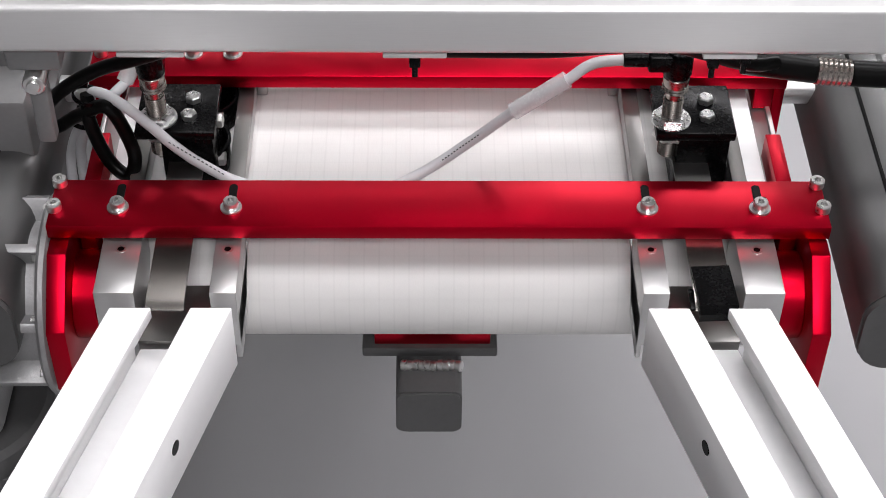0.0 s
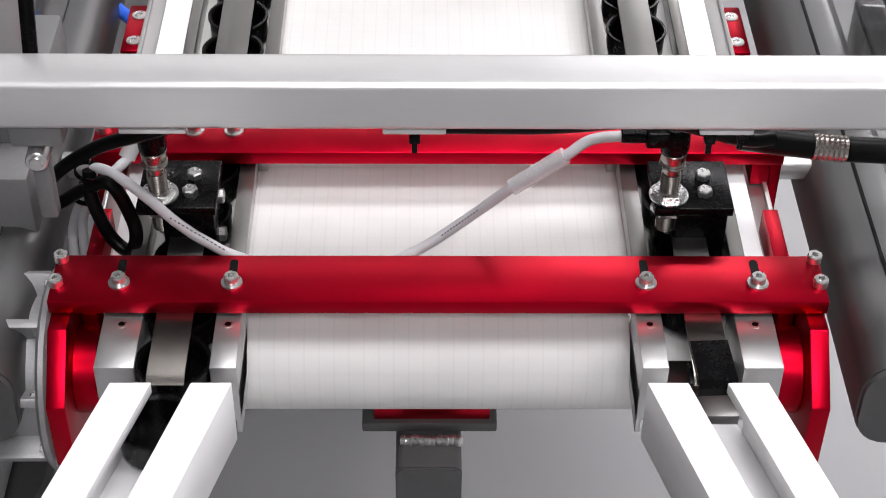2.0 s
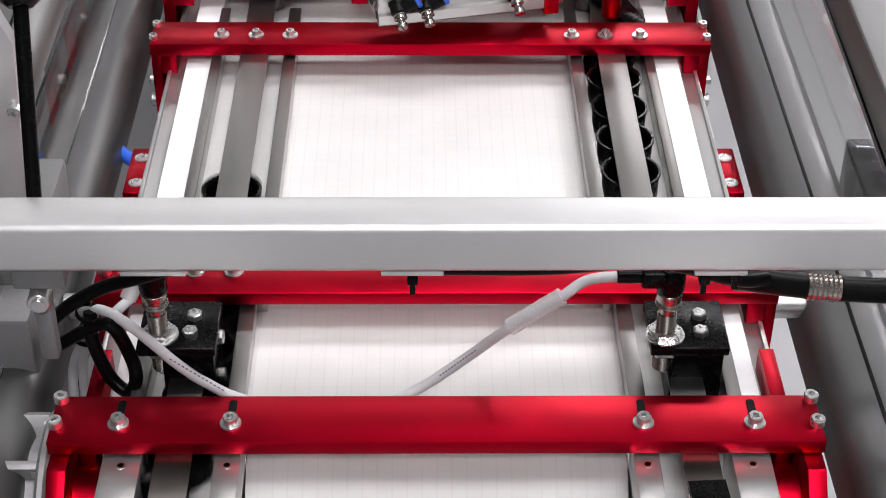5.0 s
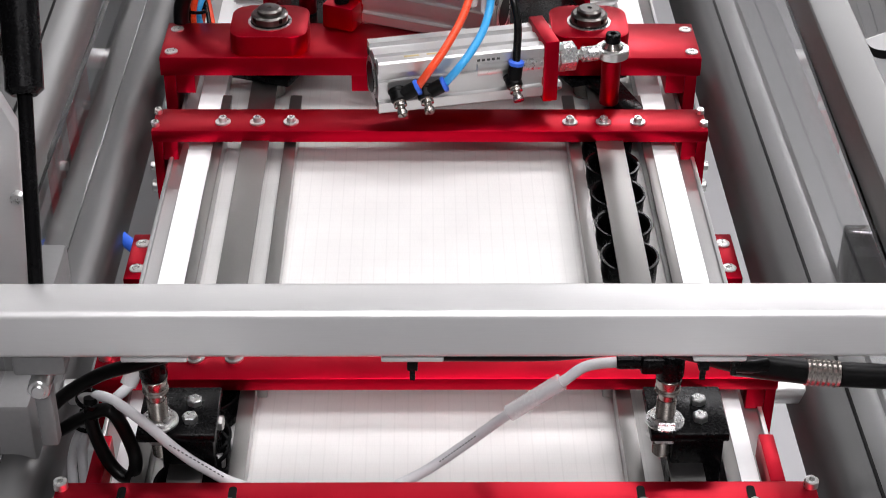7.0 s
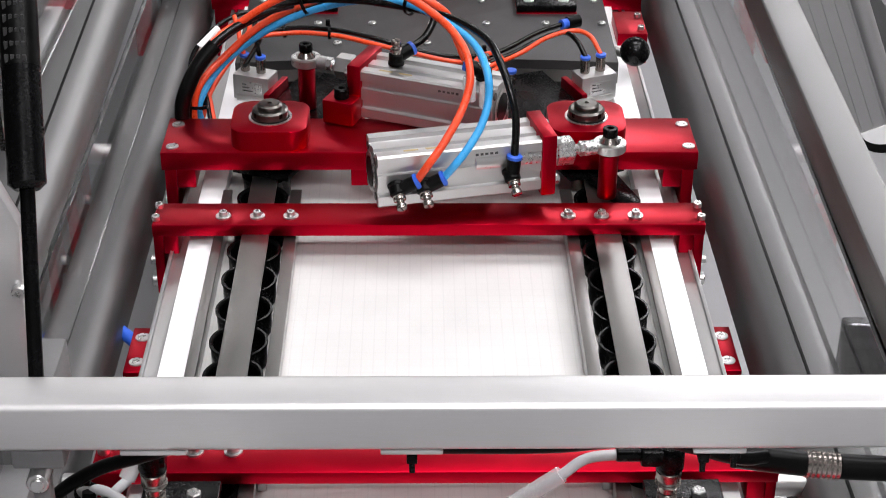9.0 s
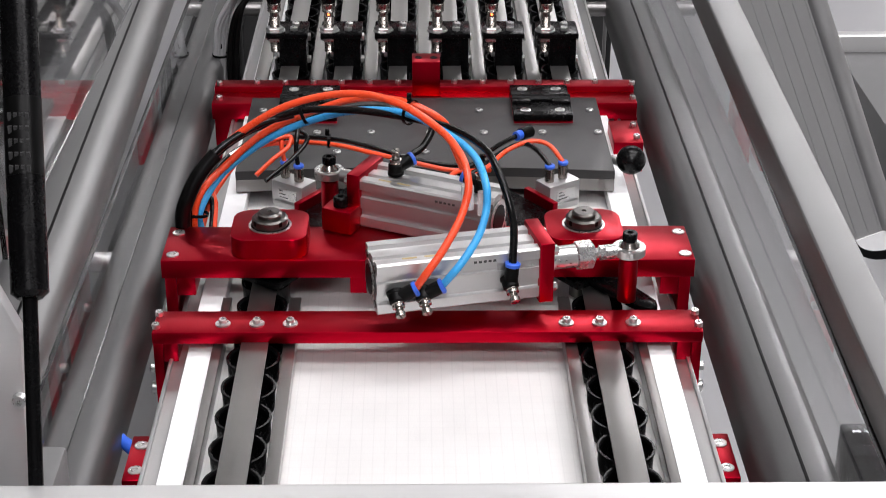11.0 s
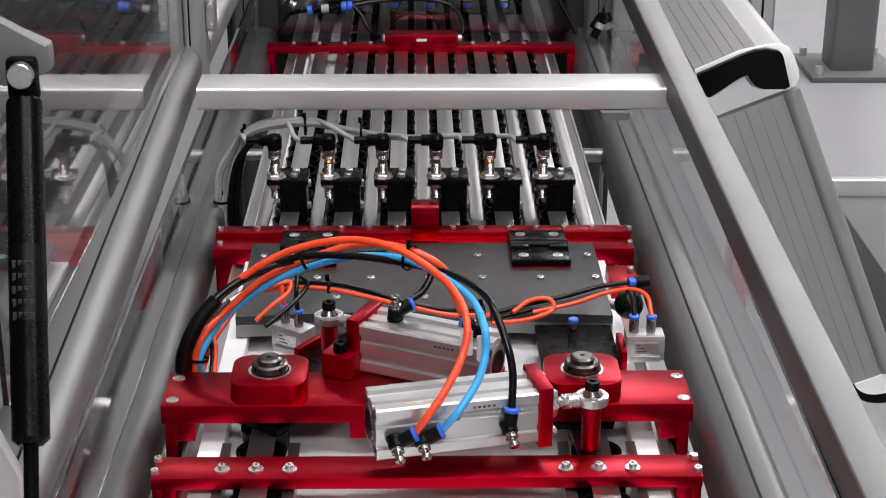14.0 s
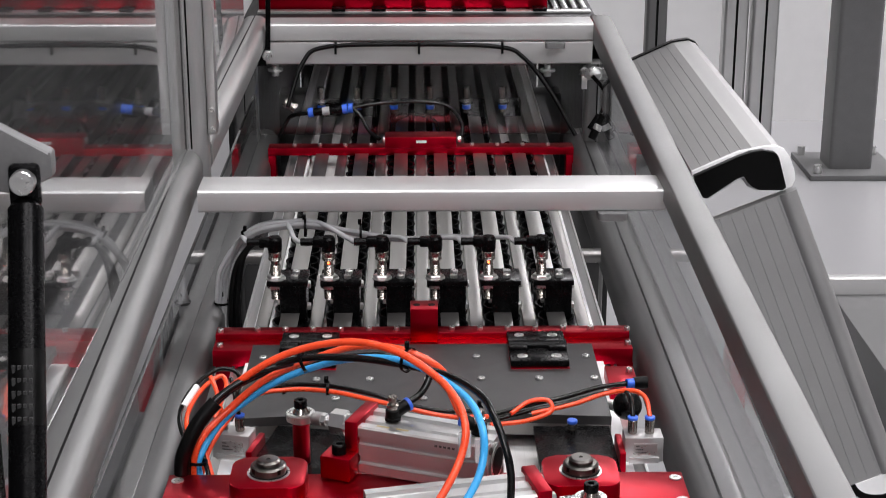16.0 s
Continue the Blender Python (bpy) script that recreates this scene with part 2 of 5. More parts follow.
def tube_ring(ri, ro, h, n=24, at=(0, 0, 0)):
    bm = bmesh.new()
    rings = [[bm.verts.new((at[0] + q * math.cos(2 * math.pi * i / n), at[1] + q * math.sin(2 * math.pi * i / n), at[2] + z)) for i in range(n)] for q, z in ((ri, 0), (ro, 0), (ro, h), (ri, h))]
    rings.append(rings[0])
    for a, b in zip(rings, rings[1:]):
        for i in range(n):
            bm.faces.new((a[i], a[(i + 1) % n], b[(i + 1) % n], b[i]))
    return bm


CAP = screw_mesh(0.0043, 0.005, CHROME, "cap_screw")
CAP_SMALL = screw_mesh(0.0034, 0.004, CHROME, "cap_screw_small")
FLAT = screw_mesh(0.0055, 0.0012, CHROME, "flat_screw")
BUTTON = screw_mesh(0.004, 0.0022, CHROME, "button_screw")
BLACK_CAP = screw_mesh(0.0062, 0.007, BLACK, "black_cap_screw")
WASHER = ring_mesh(0.003, 0.0062, 0.0012, CHROME, "washer")
HOLE_RIM = ring_mesh(0.0019, 0.0032, 0.0004, CHROME, "hole_rim")
HEXBOLT = to_mesh("hex_bolt", lathe([(0.0048, 0), (0.0048, 0.0035), (0.004, 0.0042)], (0, 0, 0), n=6), CHROME)


def bolt(parent, x, y, z, kind="cap", washer=False, turn=None):
    me = {"cap": CAP, "small": CAP_SMALL, "flat": FLAT, "button": BUTTON, "black": BLACK_CAP, "hex": HEXBOLT}[kind]
    if washer:
        shared("washer", WASHER, (x, y, z), parent)
        z += 0.0012
    return shared("screw", me, (x, y, z), parent, turn or (0, 0, random.uniform(0, 60)))

# ---- the hall ----
solo("floor", box(-5, 6, -5, 5.55, -0.1, 0, 0), FLOOR, (0, 0, 0), "smooth light grey epoxy floor of the hall", "floor", kind="structure")
solo("wall_north", box(-5, 6, 5.55, 5.75, 0, 3.6, 0), WALL, (0, 5.55, 0), "plain white hall wall", "wall", kind="structure")
solo("wall_south", box(-5, 6, -5.2, -5, 0, 3.6, 0), WALL, (0, -5, 0), "plain white hall wall", "wall", kind="structure")
solo("wall_west", box(-5.2, -5, -5, 5.55, 0, 3.6, 0), WALL, (-5, 0, 0), "plain white hall wall", "wall", kind="structure")
solo("wall_east", box(6, 6.2, -5, 5.55, 0, 3.6, 0), WALL, (6, 0, 0), "plain white hall wall", "wall", kind="structure")
solo("ceiling", box(-5.2, 6.2, -5.2, 5.75, 3.6, 3.8, 0), CEIL, (0, 0, 3.6), "plain grey hall ceiling", "ceiling", kind="structure")


def unseen_ceiling_lamp(x, y, power):
    lamp = thing("unseen_ceiling_lamp", (x, y, 3.6), "white rectangular ceiling lamp panel, added out of view", "lamp", "hall ceiling lamps")
    part("frame", join(box(x - 0.66, x + 0.66, y - 0.36, y + 0.36, 3.57, 3.6, 0.004)), WHITE_PLASTIC, lamp)
    part("diffuser", box(x - 0.6, x + 0.6, y - 0.3, y + 0.3, 3.56, 3.569, 0), PANEL, lamp)
    d = bpy.data.lights.new("unseen_ceiling_light", "AREA")
    d.shape, d.size, d.size_y, d.energy, d.color = "RECTANGLE", 1.2, 0.6, LAMP_POWER * power, (0.985, 0.955, 1.0)
    li = new("unseen_ceiling_light", d)
    li.location = (x, y, 3.55)


# Unseen lamps: y -2.6 added to brighten fronts, y 4.6 and beyond the far wall.
for lx, ly, lw in ((0.2, -0.7, 0.85), (1.7, -0.7, 0.85), (0.2, -2.6, 2.3), (0.2, 0.9, 0.75), (1.7, 0.9, 0.85), (-0.6, 4.6, 0.35), (1.4, 4.95, 1.8), (3.2, 4.95, 3.4)):
    unseen_ceiling_lamp(lx, ly, lw)
# Added wall: keeps light off the left side and darkens what reflects there.
solo("light_block_wall", box(-1.05, -1.0, -0.3, 5.5, 0, 3.5, 0), SHADE_BLACK, (-1.0, 2, 0), "near-black wall added to block light from the machine's left", "wall", kind="structure")


# ---- machine bed ----
def base_tube(side):
    x0, x1 = (0.238, 0.298) if side > 0 else (-0.298, -0.238)
    t = thing("base_profile", ((x0 + x1) / 2, 0.9, 0.83), "long rounded grey aluminium base profile with a groove", "profile", "base profiles")
    part("tube", prism(rounded(x0, x1, 0.828, 0.888, 0.02), "y", -0.058, 1.95), BASE_DIM, t)
    gx = 0.265 * side
    part("slot", box(gx - 0.0012, gx + 0.0012, -0.057, 1.95, 0.8879, 0.8884, 0), RUBBER, t, "thin dark slot in the top")
    part("end_cap", prism(rounded(x0 + 0.001, x1 - 0.001, 0.829, 0.887, 0.019), "y", -0.062, -0.058), GREY_PAINT, t, "dark grey plastic end cap")
    return t


base_tube(1)
base_tube(-1)

bed = thing("conveyor_bed", (0, 1.0, 0.8), "long aluminium conveyor bed under the belt", "conveyor")
part("support_plate", box(-0.2, 0.2, 0.05, 2.6, 0.835, 0.857, 0.001), ALU_Y, bed)
for s in (-1, 1):
    part("side_rail", prism([(0.197 * s, 0.82), (0.2115 * s, 0.82), (0.2115 * s, 0.8745), (0.2085 * s, 0.8745), (0.2085 * s, 0.8715), (0.197 * s, 0.8715)], "y", 0.03, 2.6, 0.0005), ALU_Y, bed, "aluminium side rail with a raised lip")
for s in (-1, 1):
    for yy in (0.635, 1.36):
        part("cross_pin", rod((0.2115 * s, yy, 0.862), (0.24 * s, yy, 0.862), 0.0095), ALU if yy < 1 else STEEL, bed, "round aluminium cross pin")

belt = thing("belt", (0, 1.0, 0.86), "white woven conveyor belt running over an end roller", "belt")
prof = [(2.6, 0.8655), (0.012, 0.8655)]
for i in range(1, 14):
    a = radians(90 + 200 * i / 13)
    prof.append((0.012 + 0.0355 * math.cos(a), 0.83 + 0.0355 * math.sin(a)))
inner = [(0.012 + (y - 0.012) * 0.93 if i > 1 else y, 0.83 + (z - 0.83) * 0.93 if i > 1 else z - 0.0025) for i, (y, z) in enumerate(prof)][::-1]
part("belt_loop", prism(prof + inner, "x", -0.196, 0.196), BELT, belt)
part("end_roller", rod((-0.197, 0.012, 0.83), (0.197, 0.012, 0.83), 0.0325, 32), ALU, belt)


# ---- guide rails of the two lanes ----
def rail(x0, x1, y0, y1, z0=0.8672, z1=0.887, name="guide_rail", mat_=None):
    r = thing(name, ((x0 + x1) / 2, (y0 + y1) / 2, z0), "straight bare aluminium guide rail beside the cup lane", "rail", "lane guide rails")
    part("web", box(x0, x1, y0, y1, z0, z1 - 0.003, 0.0006), mat_ or ALU_Y, r)
    part("cap", box(x0 - 0.001, x1 + 0.001, y0, y1, z1 - 0.003, z1, 0.0006), mat_ or STEEL, r)
    return r


for s in (-1, 1):
    rail(*sorted((0.1825 * s, 0.1755 * s)), 0.0, 0.138)
    rail(*sorted((0.1245 * s, 0.1165 * s)), 0.0, 0.138)
    # past the rear beam the lane lies a little further in
    rail(*sorted((0.1748 * s, 0.1690 * s)), 0.14, 0.52)
    rail(*sorted((0.1180 * s, 0.1102 * s)), 0.14, 0.52)
    # end blocks
    for xa, xb in ((0.1918, 0.1693), (0.1277, 0.1127)):
        x0, x1 = sorted((xa * s, xb * s))
        b = thing("end_block", ((x0 + x1) / 2, -0.03, 0.845), "milled aluminium block at the end of a guide rail", "block", "rail end blocks")
        part("block", box(x0, x1, -0.0594, -0.002, 0.845, 0.8875, 0.0008), ALU, b)
        hx = (x0 + x1) / 2
        shared("hole_rim", HOLE_RIM, (hx, -0.0245, 0.8875), b)
        part("threaded_hole", lathe([(0.0019, 0), (0.0019, 0.0003)], (hx, -0.0245, 0.8874)), RUBBER, b, "dark threaded hole")
    # side cheek that runs down beside the roller
    x0, x1 = sorted((0.1127 * s, 0.1157 * s))
    part("roller_cheek", box(x0, x1, -0.0585, 0.02, 0.834, 0.867, 0.0005), ALU, bed, "thin aluminium cheek plate")
    # steel hold-down strip
    st = thing("hold_down_strip", (0.15 * s, 0.25, 0.89), "flat brushed steel strip over the cup lane", "strip", "hold-down strips")
    x0, x1 = sorted((0.161 * s, 0.140 * s))
    part("strip", prism([(0.004, 0.8893), (0.136, 0.8895), (0.136, 0.8912), (0.004, 0.891)], "x", x0, x1), STEEL, st)
    part("rear_strip", box(*sorted((0.1305 * s, 0.1525 * s)), 0.14, 0.54, 0.8895, 0.8912, 0.0003), STEEL, st)
    part("strip_end", prism([(-0.0722, 0.8862), (-0.066, 0.8890), (0.004, 0.8893), (0.004, 0.891), (-0.0665, 0.8907), (-0.0728, 0.8878)], "x", x0, x1), WORN_DARKENED, st, "worn end of the strip, darkened for what it reflects")
    # transfer plate at the outlet
    tp = thing("transfer_plate", (0.148 * s, -0.045, 0.862), "grey steel transfer plate under the lane outlet", "plate", "transfer plates")
    x0, x1 = sorted((0.1685 * s, 0.1282 * s))
    part("plate", box(x0, x1, -0.0705, -0.0265, 0.852, 0.8605, 0.0005), STEEL, tp)
    # white outlet guides running on towards the front, splayed outwards
    g = thing("outlet_chute", (0.1456 * s, -0.4, 0.84), "pair of white plastic guide bars over a white floor", "chute", "outlet chutes")
    hinge = (0.1456 * s, -0.079, 0.86)
    for side, name in ((-1, "inner_bar"), (1, "outer_bar")):
        k = side * s
        c0 = 0.1456 * s
        sec = [(c0 + k * u, w) for u, w in ((0.0102, 0.8965), (0.0318, 0.8965), (0.0318, 0.851), (0.0222, 0.851), (0.0222, 0.8885), (0.0102, 0.8885))]
        bm = prism(sec, "y", -0.9, -0.079, 0.0008)
        for v in bm.verts:
            if v.co.y > -0.085:
                v.co.y += 0.287 * s * (v.co.x - c0) * -1
        part(name, turned(bm, hinge, 16.0 * s), WHITE_PLASTIC, g)
    bm = box(*sorted((0.1235 * s, 0.1677 * s)), -0.9, -0.0735, 0.850, 0.8575, 0.0004)
    for v in bm.verts:
        if v.co.y > -0.085:
            v.co.y += 0.287 * s * (v.co.x - 0.1456 * s) * -1
    part("floor_strip", turned(bm, hinge, 16.0 * s), WHITE_PLASTIC, g)
    part("set_screw", turned(rod((0.1139 * s, -0.155, 0.878), (0.1134 * s, -0.155, 0.878), 0.0042), hinge, 16.0 * s), RUBBER, g, "black set screw in the side")
    # white wear strip beside the outer rail
    ws = thing("wear_strip", (0.19 * s, 0.5, 0.867), "long white plastic wear strip along the bed", "strip", "wear strips")
    part("strip", box(*sorted((0.1832 * s, 0.1966 * s)), 0.0, 0.139, 0.8672, 0.880, 0.0008), WHITE_PLASTIC, ws)
    part("wide_strip", box(*sorted((0.1758 * s, 0.1966 * s)), 0.14, 1.84, 0.8672, 0.880, 0.0008), WHITE_PLASTIC, ws)

# black tape on the strip end
tape = thing("tape_flag", (0.15, -0.04, 0.89), "piece of glossy black tape wrapped over the strip end", "tape")
part("flag", turned(prism([(-0.0765, 0.8835), (-0.0742, 0.8842), (-0.0728, 0.8916), (-0.043, 0.8918), (-0.043, 0.893), (-0.0740, 0.8932), (-0.0768, 0.889)], "x", 0.141, 0.1625), (0.15, -0.06, 0.89), 3), BLACK, tape)
part("tab", box(0.1375, 0.141, -0.072, -0.056, 0.887, 0.8882, 0.0002), BLACK, tape)

# square post with a flange under the bed
post = thing("support_foot", (-0.004, 0.02, 0.2), "dark grey painted square tube post with a welded flange", "post")
part("beam", prism(rounded(-0.0262, 0.0150, 0.729, 0.7665, 0.005), "y", -0.026, 1.5), GREY_PAINT, post)
part("end_plug", prism(rounded(-0.0250, 0.0138, 0.7302, 0.7655, 0.005), "y", -0.0275, -0.026), GREY_PAINT, post)
part("flange", box(-0.0475, 0.0375, 0.004, 0.06, 0.7655, 0.7735, 0.0015), GREY_PAINT, post)
for i in range(10):
    wz = 0.7662 + 0.0012 * random.random()
    part("weld_bead", rod((-0.0228 + i * 0.0038, -0.0035 - 0.001 * random.random(), wz), (-0.0192 + i * 0.0038, -0.0045 - 0.0015 * random.random(), wz + 0.0008), 0.0036, 8), CHROME, post, "shiny weld bead")
part("red_pad", box(-0.040, 0.033, 0.0075, 0.05, 0.7735, 0.80, 0.001), RED, post, "red pad on the flange")
part("column", box(-0.0262, 0.0150, 1.3, 1.34, 0.0, 0.729, 0.004), GREY_PAINT, post)


# ---- red cross beams ----
def front_beam():
    b = thing("cross_beam", (0, 0, 0.891), "flat red anodised aluminium cross beam with slots and screws", "beam", "red cross beams")
    part("plate", box(-0.2225, 0.2225, -0.019, 0.0208, 0.8905, 0.9, 0.0008), RED, b)
    for s in (-1, 1):
        for x in (0.1835, 0.119):
            part("slot", prism(rounded(x * s - 0.0024, x * s + 0.0024, -0.009, 0.0165, 0.0023), "z", 0.8996, 0.9004), RUBBER, b, "dark slotted hole")
            bolt(b, x * s, -0.0035, 0.9, "cap", True)
        bolt(b, 0.2195 * s, -0.0045, 0.9, "cap")
        bolt(b, 0.2195 * s, 0.0195 - 0.003, 0.9, "cap")
        part("side_plate", prism([(0.02, 0.8895), (-0.031, 0.8895), (-0.0635, 0.8585), (-0.0635, 0.811), (-0.04, 0.79), (0.02, 0.79)], "x", *sorted((0.2215 * s, 0.2105 * s)), 0.0008), RED_Y, b)
        part("inner_plate", box(*sorted((0.2095 * s, 0.2 * s)), 0.0, 0.0765, 0.80, 0.889, 0.0008), RED_Y, b)
        part("hub", rod((0.2105 * s, -0.018, 0.845), (0.1965 * s, -0.018, 0.845), 0.026, 32), RED_Y, b, "round red bearing hub")
    return b


front_beam()


def bridge(y0, y1, z0, z1, x0, x1, legs, label):
    b = thing("cross_beam", ((x0 + x1) / 2, (y0 + y1) / 2, z0), label, "beam", "red cross beams")
    part("plate", box(x0, x1, y0, y1, z0, z1, 0.001), RED, b)
    for lx, w, step in legs:
        s = 1 if lx > 0 else -1
        part("leg", box(*sorted((lx, lx - w * s)), y0 + 0.003, y1 - 0.003, 0.815, z0, 0.0008), RED_Y, b)
        part("leg_step", box(*sorted((lx - w * s, lx - (w + step) * s)), y0 + 0.003, y1 - 0.003, z0 - 0.018, z0, 0.0008), RED_Y, b)
        if y0 > 0.4:
            for k, zz in enumerate((0.857, 0.838)):
                part("side_screw", rod((lx, (y0 + y1) / 2, zz), (lx + 0.006 * s, (y0 + y1) / 2, zz), 0.004 + 0.0015 * k, 16), CHROME, b)
    return b


rb = bridge(0.118, 0.158, 0.8905, 0.9, -0.219, 0.2195, [(-0.219, 0.007, 0.012), (0.2195, 0.007, 0.012)], "flat red anodised cross beam under the guard bar")
for x in (-0.2165, 0.2165):
    bolt(rb, x * 0.985, 0.140, 0.9, "cap")
for x in (-0.155, -0.13, 0.19):
    bolt(rb, x, 0.140, 0.9, "cap", True)
for s in (-1, 1):
    part("stub_pin", rod((0.2195 * s, 0.138, 0.874), (0.242 * s, 0.138, 0.874), 0.0085), ALU, rb, "aluminium stub pin")

nb = bridge(0.436, 0.4727, 0.8895, 0.9, -0.2241, 0.2204, [(-0.2241, 0.008, 0.012), (0.2204, 0.008, 0.012)], "flat red anodised cross beam with six washered screws")
for s, e in ((-1, 0.168), (1, 0.165)):
    for x in (e, e - 0.0275, e - 0.0545):
        bolt(nb, x * s, 0.450, 0.9, "small", True)
    bolt(nb, 0.2195 * s - 0.002, 0.445, 0.9, "small")
    bolt(nb, 0.2195 * s - 0.002, 0.4655, 0.9, "small")

mb = bridge(0.524, 0.59, 0.903, 0.92, -0.2275, 0.2258, [(-0.2255, 0.010, 0.016), (0.2235, 0.010, 0.016)], "thick red anodised bearing beam carrying two pivot blocks")
for s in (-1, 1):
    bolt(mb, 0.2185 * s, 0.535, 0.9198, "flat")
    bolt(mb, 0.2185 * s, 0.577, 0.9198, "flat")
part("middle_foot", box(-0.068, -0.045, 0.53, 0.56, 0.885, 0.903, 0.001), RED, mb)
for s, cx in ((-1, -0.1365), (1, 0.1325)):
    part("pivot_block", prism(rounded(cx - 0.0325, cx + 0.0325, 0.526, 0.587, 0.014), "z", 0.9195, 0.938, 0.0012), RED, mb, "rounded red pivot block")
    part("bearing_bore", tube_ring(0.0165, 0.0185, 0.0012, 32, (cx, 0.556, 0.9375)), CHROME, mb, "bright bore edge")
    part("bore_shadow", lathe([(0.0165, 0), (0.0165, 0.0006)], (cx, 0.556, 0.9377), n=32), RUBBER, mb, "dark bore")
    nut = lathe([(0.0145, 0), (0.0155, 0.002), (0.0155, 0.007), (0.0135, 0.0085), (0.0105, 0.0085), (0.0105, 0.0115), (0.0085, 0.013), (0.002, 0.013), (0.002, 0.0115)], (cx, 0.556, 0.938), n=32)
    part("lock_nut", nut, DARKSTEEL, mb, "dark steel slotted lock nut")
    for k in range(4):
        part("nut_slot", turned(box(cx + 0.0122, cx + 0.0158, 0.5545, 0.5575, 0.9415, 0.9455, 0), (cx, 0.556, 0.94), 40 + 90 * k), RUBBER, mb)

# clamp blocks at the bed's sides
for s in (-1, 1):
    c = thing("side_clamp", (0.22 * s, 0.315, 0.82), "small red clamp block with two countersunk screws", "clamp", "side clamps")
    part("block", box(*sorted((0.2125 * s, 0.228 * s)), 0.287, 0.347, 0.83, 0.8605, 0.001), RED_Y, c)
    bolt(c, 0.2195 * s, 0.300, 0.8603, "flat")
    bolt(c, 0.2195 * s, 0.333, 0.8603, "flat")
hs = thing("blue_hose_stub", (-0.235, 0.31, 0.85), "short end of blue air hose at the clamp", "hose")
part("tube", rod((-0.2270, 0.343, 0.849), (-0.2437, 0.3597, 0.852), 0.005), BLUE_RING, hs)


# ---- guard bars ----
def cross_bar(x0, x1, y0, y1, z0, z1, label):
    b = thing("guard_bar", ((x0 + x1) / 2, (y0 + y1) / 2, z0), label, "bar", "guard cross bars")
    part("profile", prism(rounded(y0, y1, z0, z1, 0.0035, 4), "x", x0, x1), PROFILE_X_LIT, b)
    return b


fbar = cross_bar(-0.42, 0.42, 0.0, 0.031, 1.0066, 1.0365, "square satin aluminium guard bar across the bed")
for x0, x1 in ((-0.172, -0.136), (-0.031, 0.003), (0.139, 0.168)):
    part("clip", box(x0, x1, 0.001, 0.02, 1.0035, 1.0066, 0.0008), PROFILE_X_LIT, fbar, "flat clip under the bar")
rbar = cross_bar(-0.2625, 0.2825, 1.1085, 1.172, 1.0015, 1.0281, "flat satin aluminium guard bar across the bed")
part("magnet_catch", prism(rounded(0.204, 0.238, 1.098, 1.135, 0.006), "z", 0.9925, 1.0015, 0.001), MID_PAINT, rbar, "grey plastic catch")

bar2 = cross_bar(-0.246, 0.273, 1.85, 1.91, 1.0555, 1.0835, "flat satin aluminium guard bar at the rear hood")
part("lower_profile", prism(rounded(1.855, 1.895, 1.0175, 1.0545, 0.003, 4), "x", -0.246, 0.273), PROFILE_X_LIT, bar2)
part("catch", prism(rounded(0.197, 0.228, 1.838, 1.862, 0.005), "z", 1.045, 1.0545, 0.001), MID_PAINT, bar2, "grey plastic catch")

# upper side profiles
ls = thing("guard_profile", (-0.29, 0.6, 0.95), "long rounded aluminium guard profile with a groove", "profile", "guard side profiles")
part("tube", slanted(rounded(-0.040, 0.018, -0.054, 0.0, 0.022), (-0.2845, 0.1, 0.987), (-0.2944, 1.275, 1.0337)), PROFILE_DIM, ls)
part("slot", slanted(rounded(-0.0058, -0.0034, -0.0008, 0.0004, 0.0003, 1), (-0.2845, 0.1, 0.987), (-0.2944, 1.274, 1.0337)), RUBBER, ls, "dark slot")
rs = thing("guard_profile", (0.307, 0.6, 0.95), "long square satin aluminium guard profile", "profile", "guard side profiles")
part("tube", slanted(rounded(-0.016, 0.016, -0.035, 0.0, 0.003, 3), (0.3060, 0.035, 0.9906), (0.2885, 1.90, 1.0872)), PROFILE_DIM, rs)
part("end_cap", slanted(rounded(-0.0155, 0.0155, -0.0345, -0.0005, 0.003, 3), (0.30604, 0.031, 0.9904), (0.3060, 0.035, 0.9906)), GREY_PAINT, rs, "dark plastic end cap")
part("rear_cap", slanted(rounded(-0.0155, 0.0155, -0.0345, -0.0005, 0.003, 3), (0.2885, 1.90, 1.0872), (0.28846, 1.904, 1.0874)), GREY_PAINT, rs, "dark plastic end cap")

lp = thing("corner_post", (-0.29, 1.27, 1.0), "upright rounded aluminium corner post with a groove", "post")
# Lighter door tone makes post and rear profile look better lit than the front one.
part("tube", prism(rounded(-0.3085, -0.270, 1.276, 1.316, 0.012), "z", 0.97, 1.7), DOOR, lp)
part("slot", box(-0.2905, -0.2885, 1.2748, 1.2765, 1.034, 1.7, 0), RUBBER, lp, "dark slot")
part("door_strip", box(-0.2695, -0.2585, 1.285, 1.31, 1.05, 1.7, 0.001), ALU, lp, "thin aluminium strip with screws")
for zz in (1.057, 1.082):
    shared("screw", CAP_SMALL, (-0.264, 1.285, zz), lp, (90, 0, 0))
ls2 = thing("guard_profile", (-0.27, 1.8, 0.95), "long rounded aluminium guard profile with a groove", "profile", "guard side profiles")
part("tube", slanted(rounded(-0.022, 0.022, -0.05, 0.0, 0.018), (-0.291, 1.32, 1.040), (-0.2655, 1.9, 1.088)), DOOR, ls2)
part("slot", slanted(rounded(-0.001, 0.001, -0.0008, 0.0004, 0.0003, 1), (-0.291, 1.32, 1.040), (-0.2655, 1.9, 1.088)), RUBBER, ls2, "dark slot")
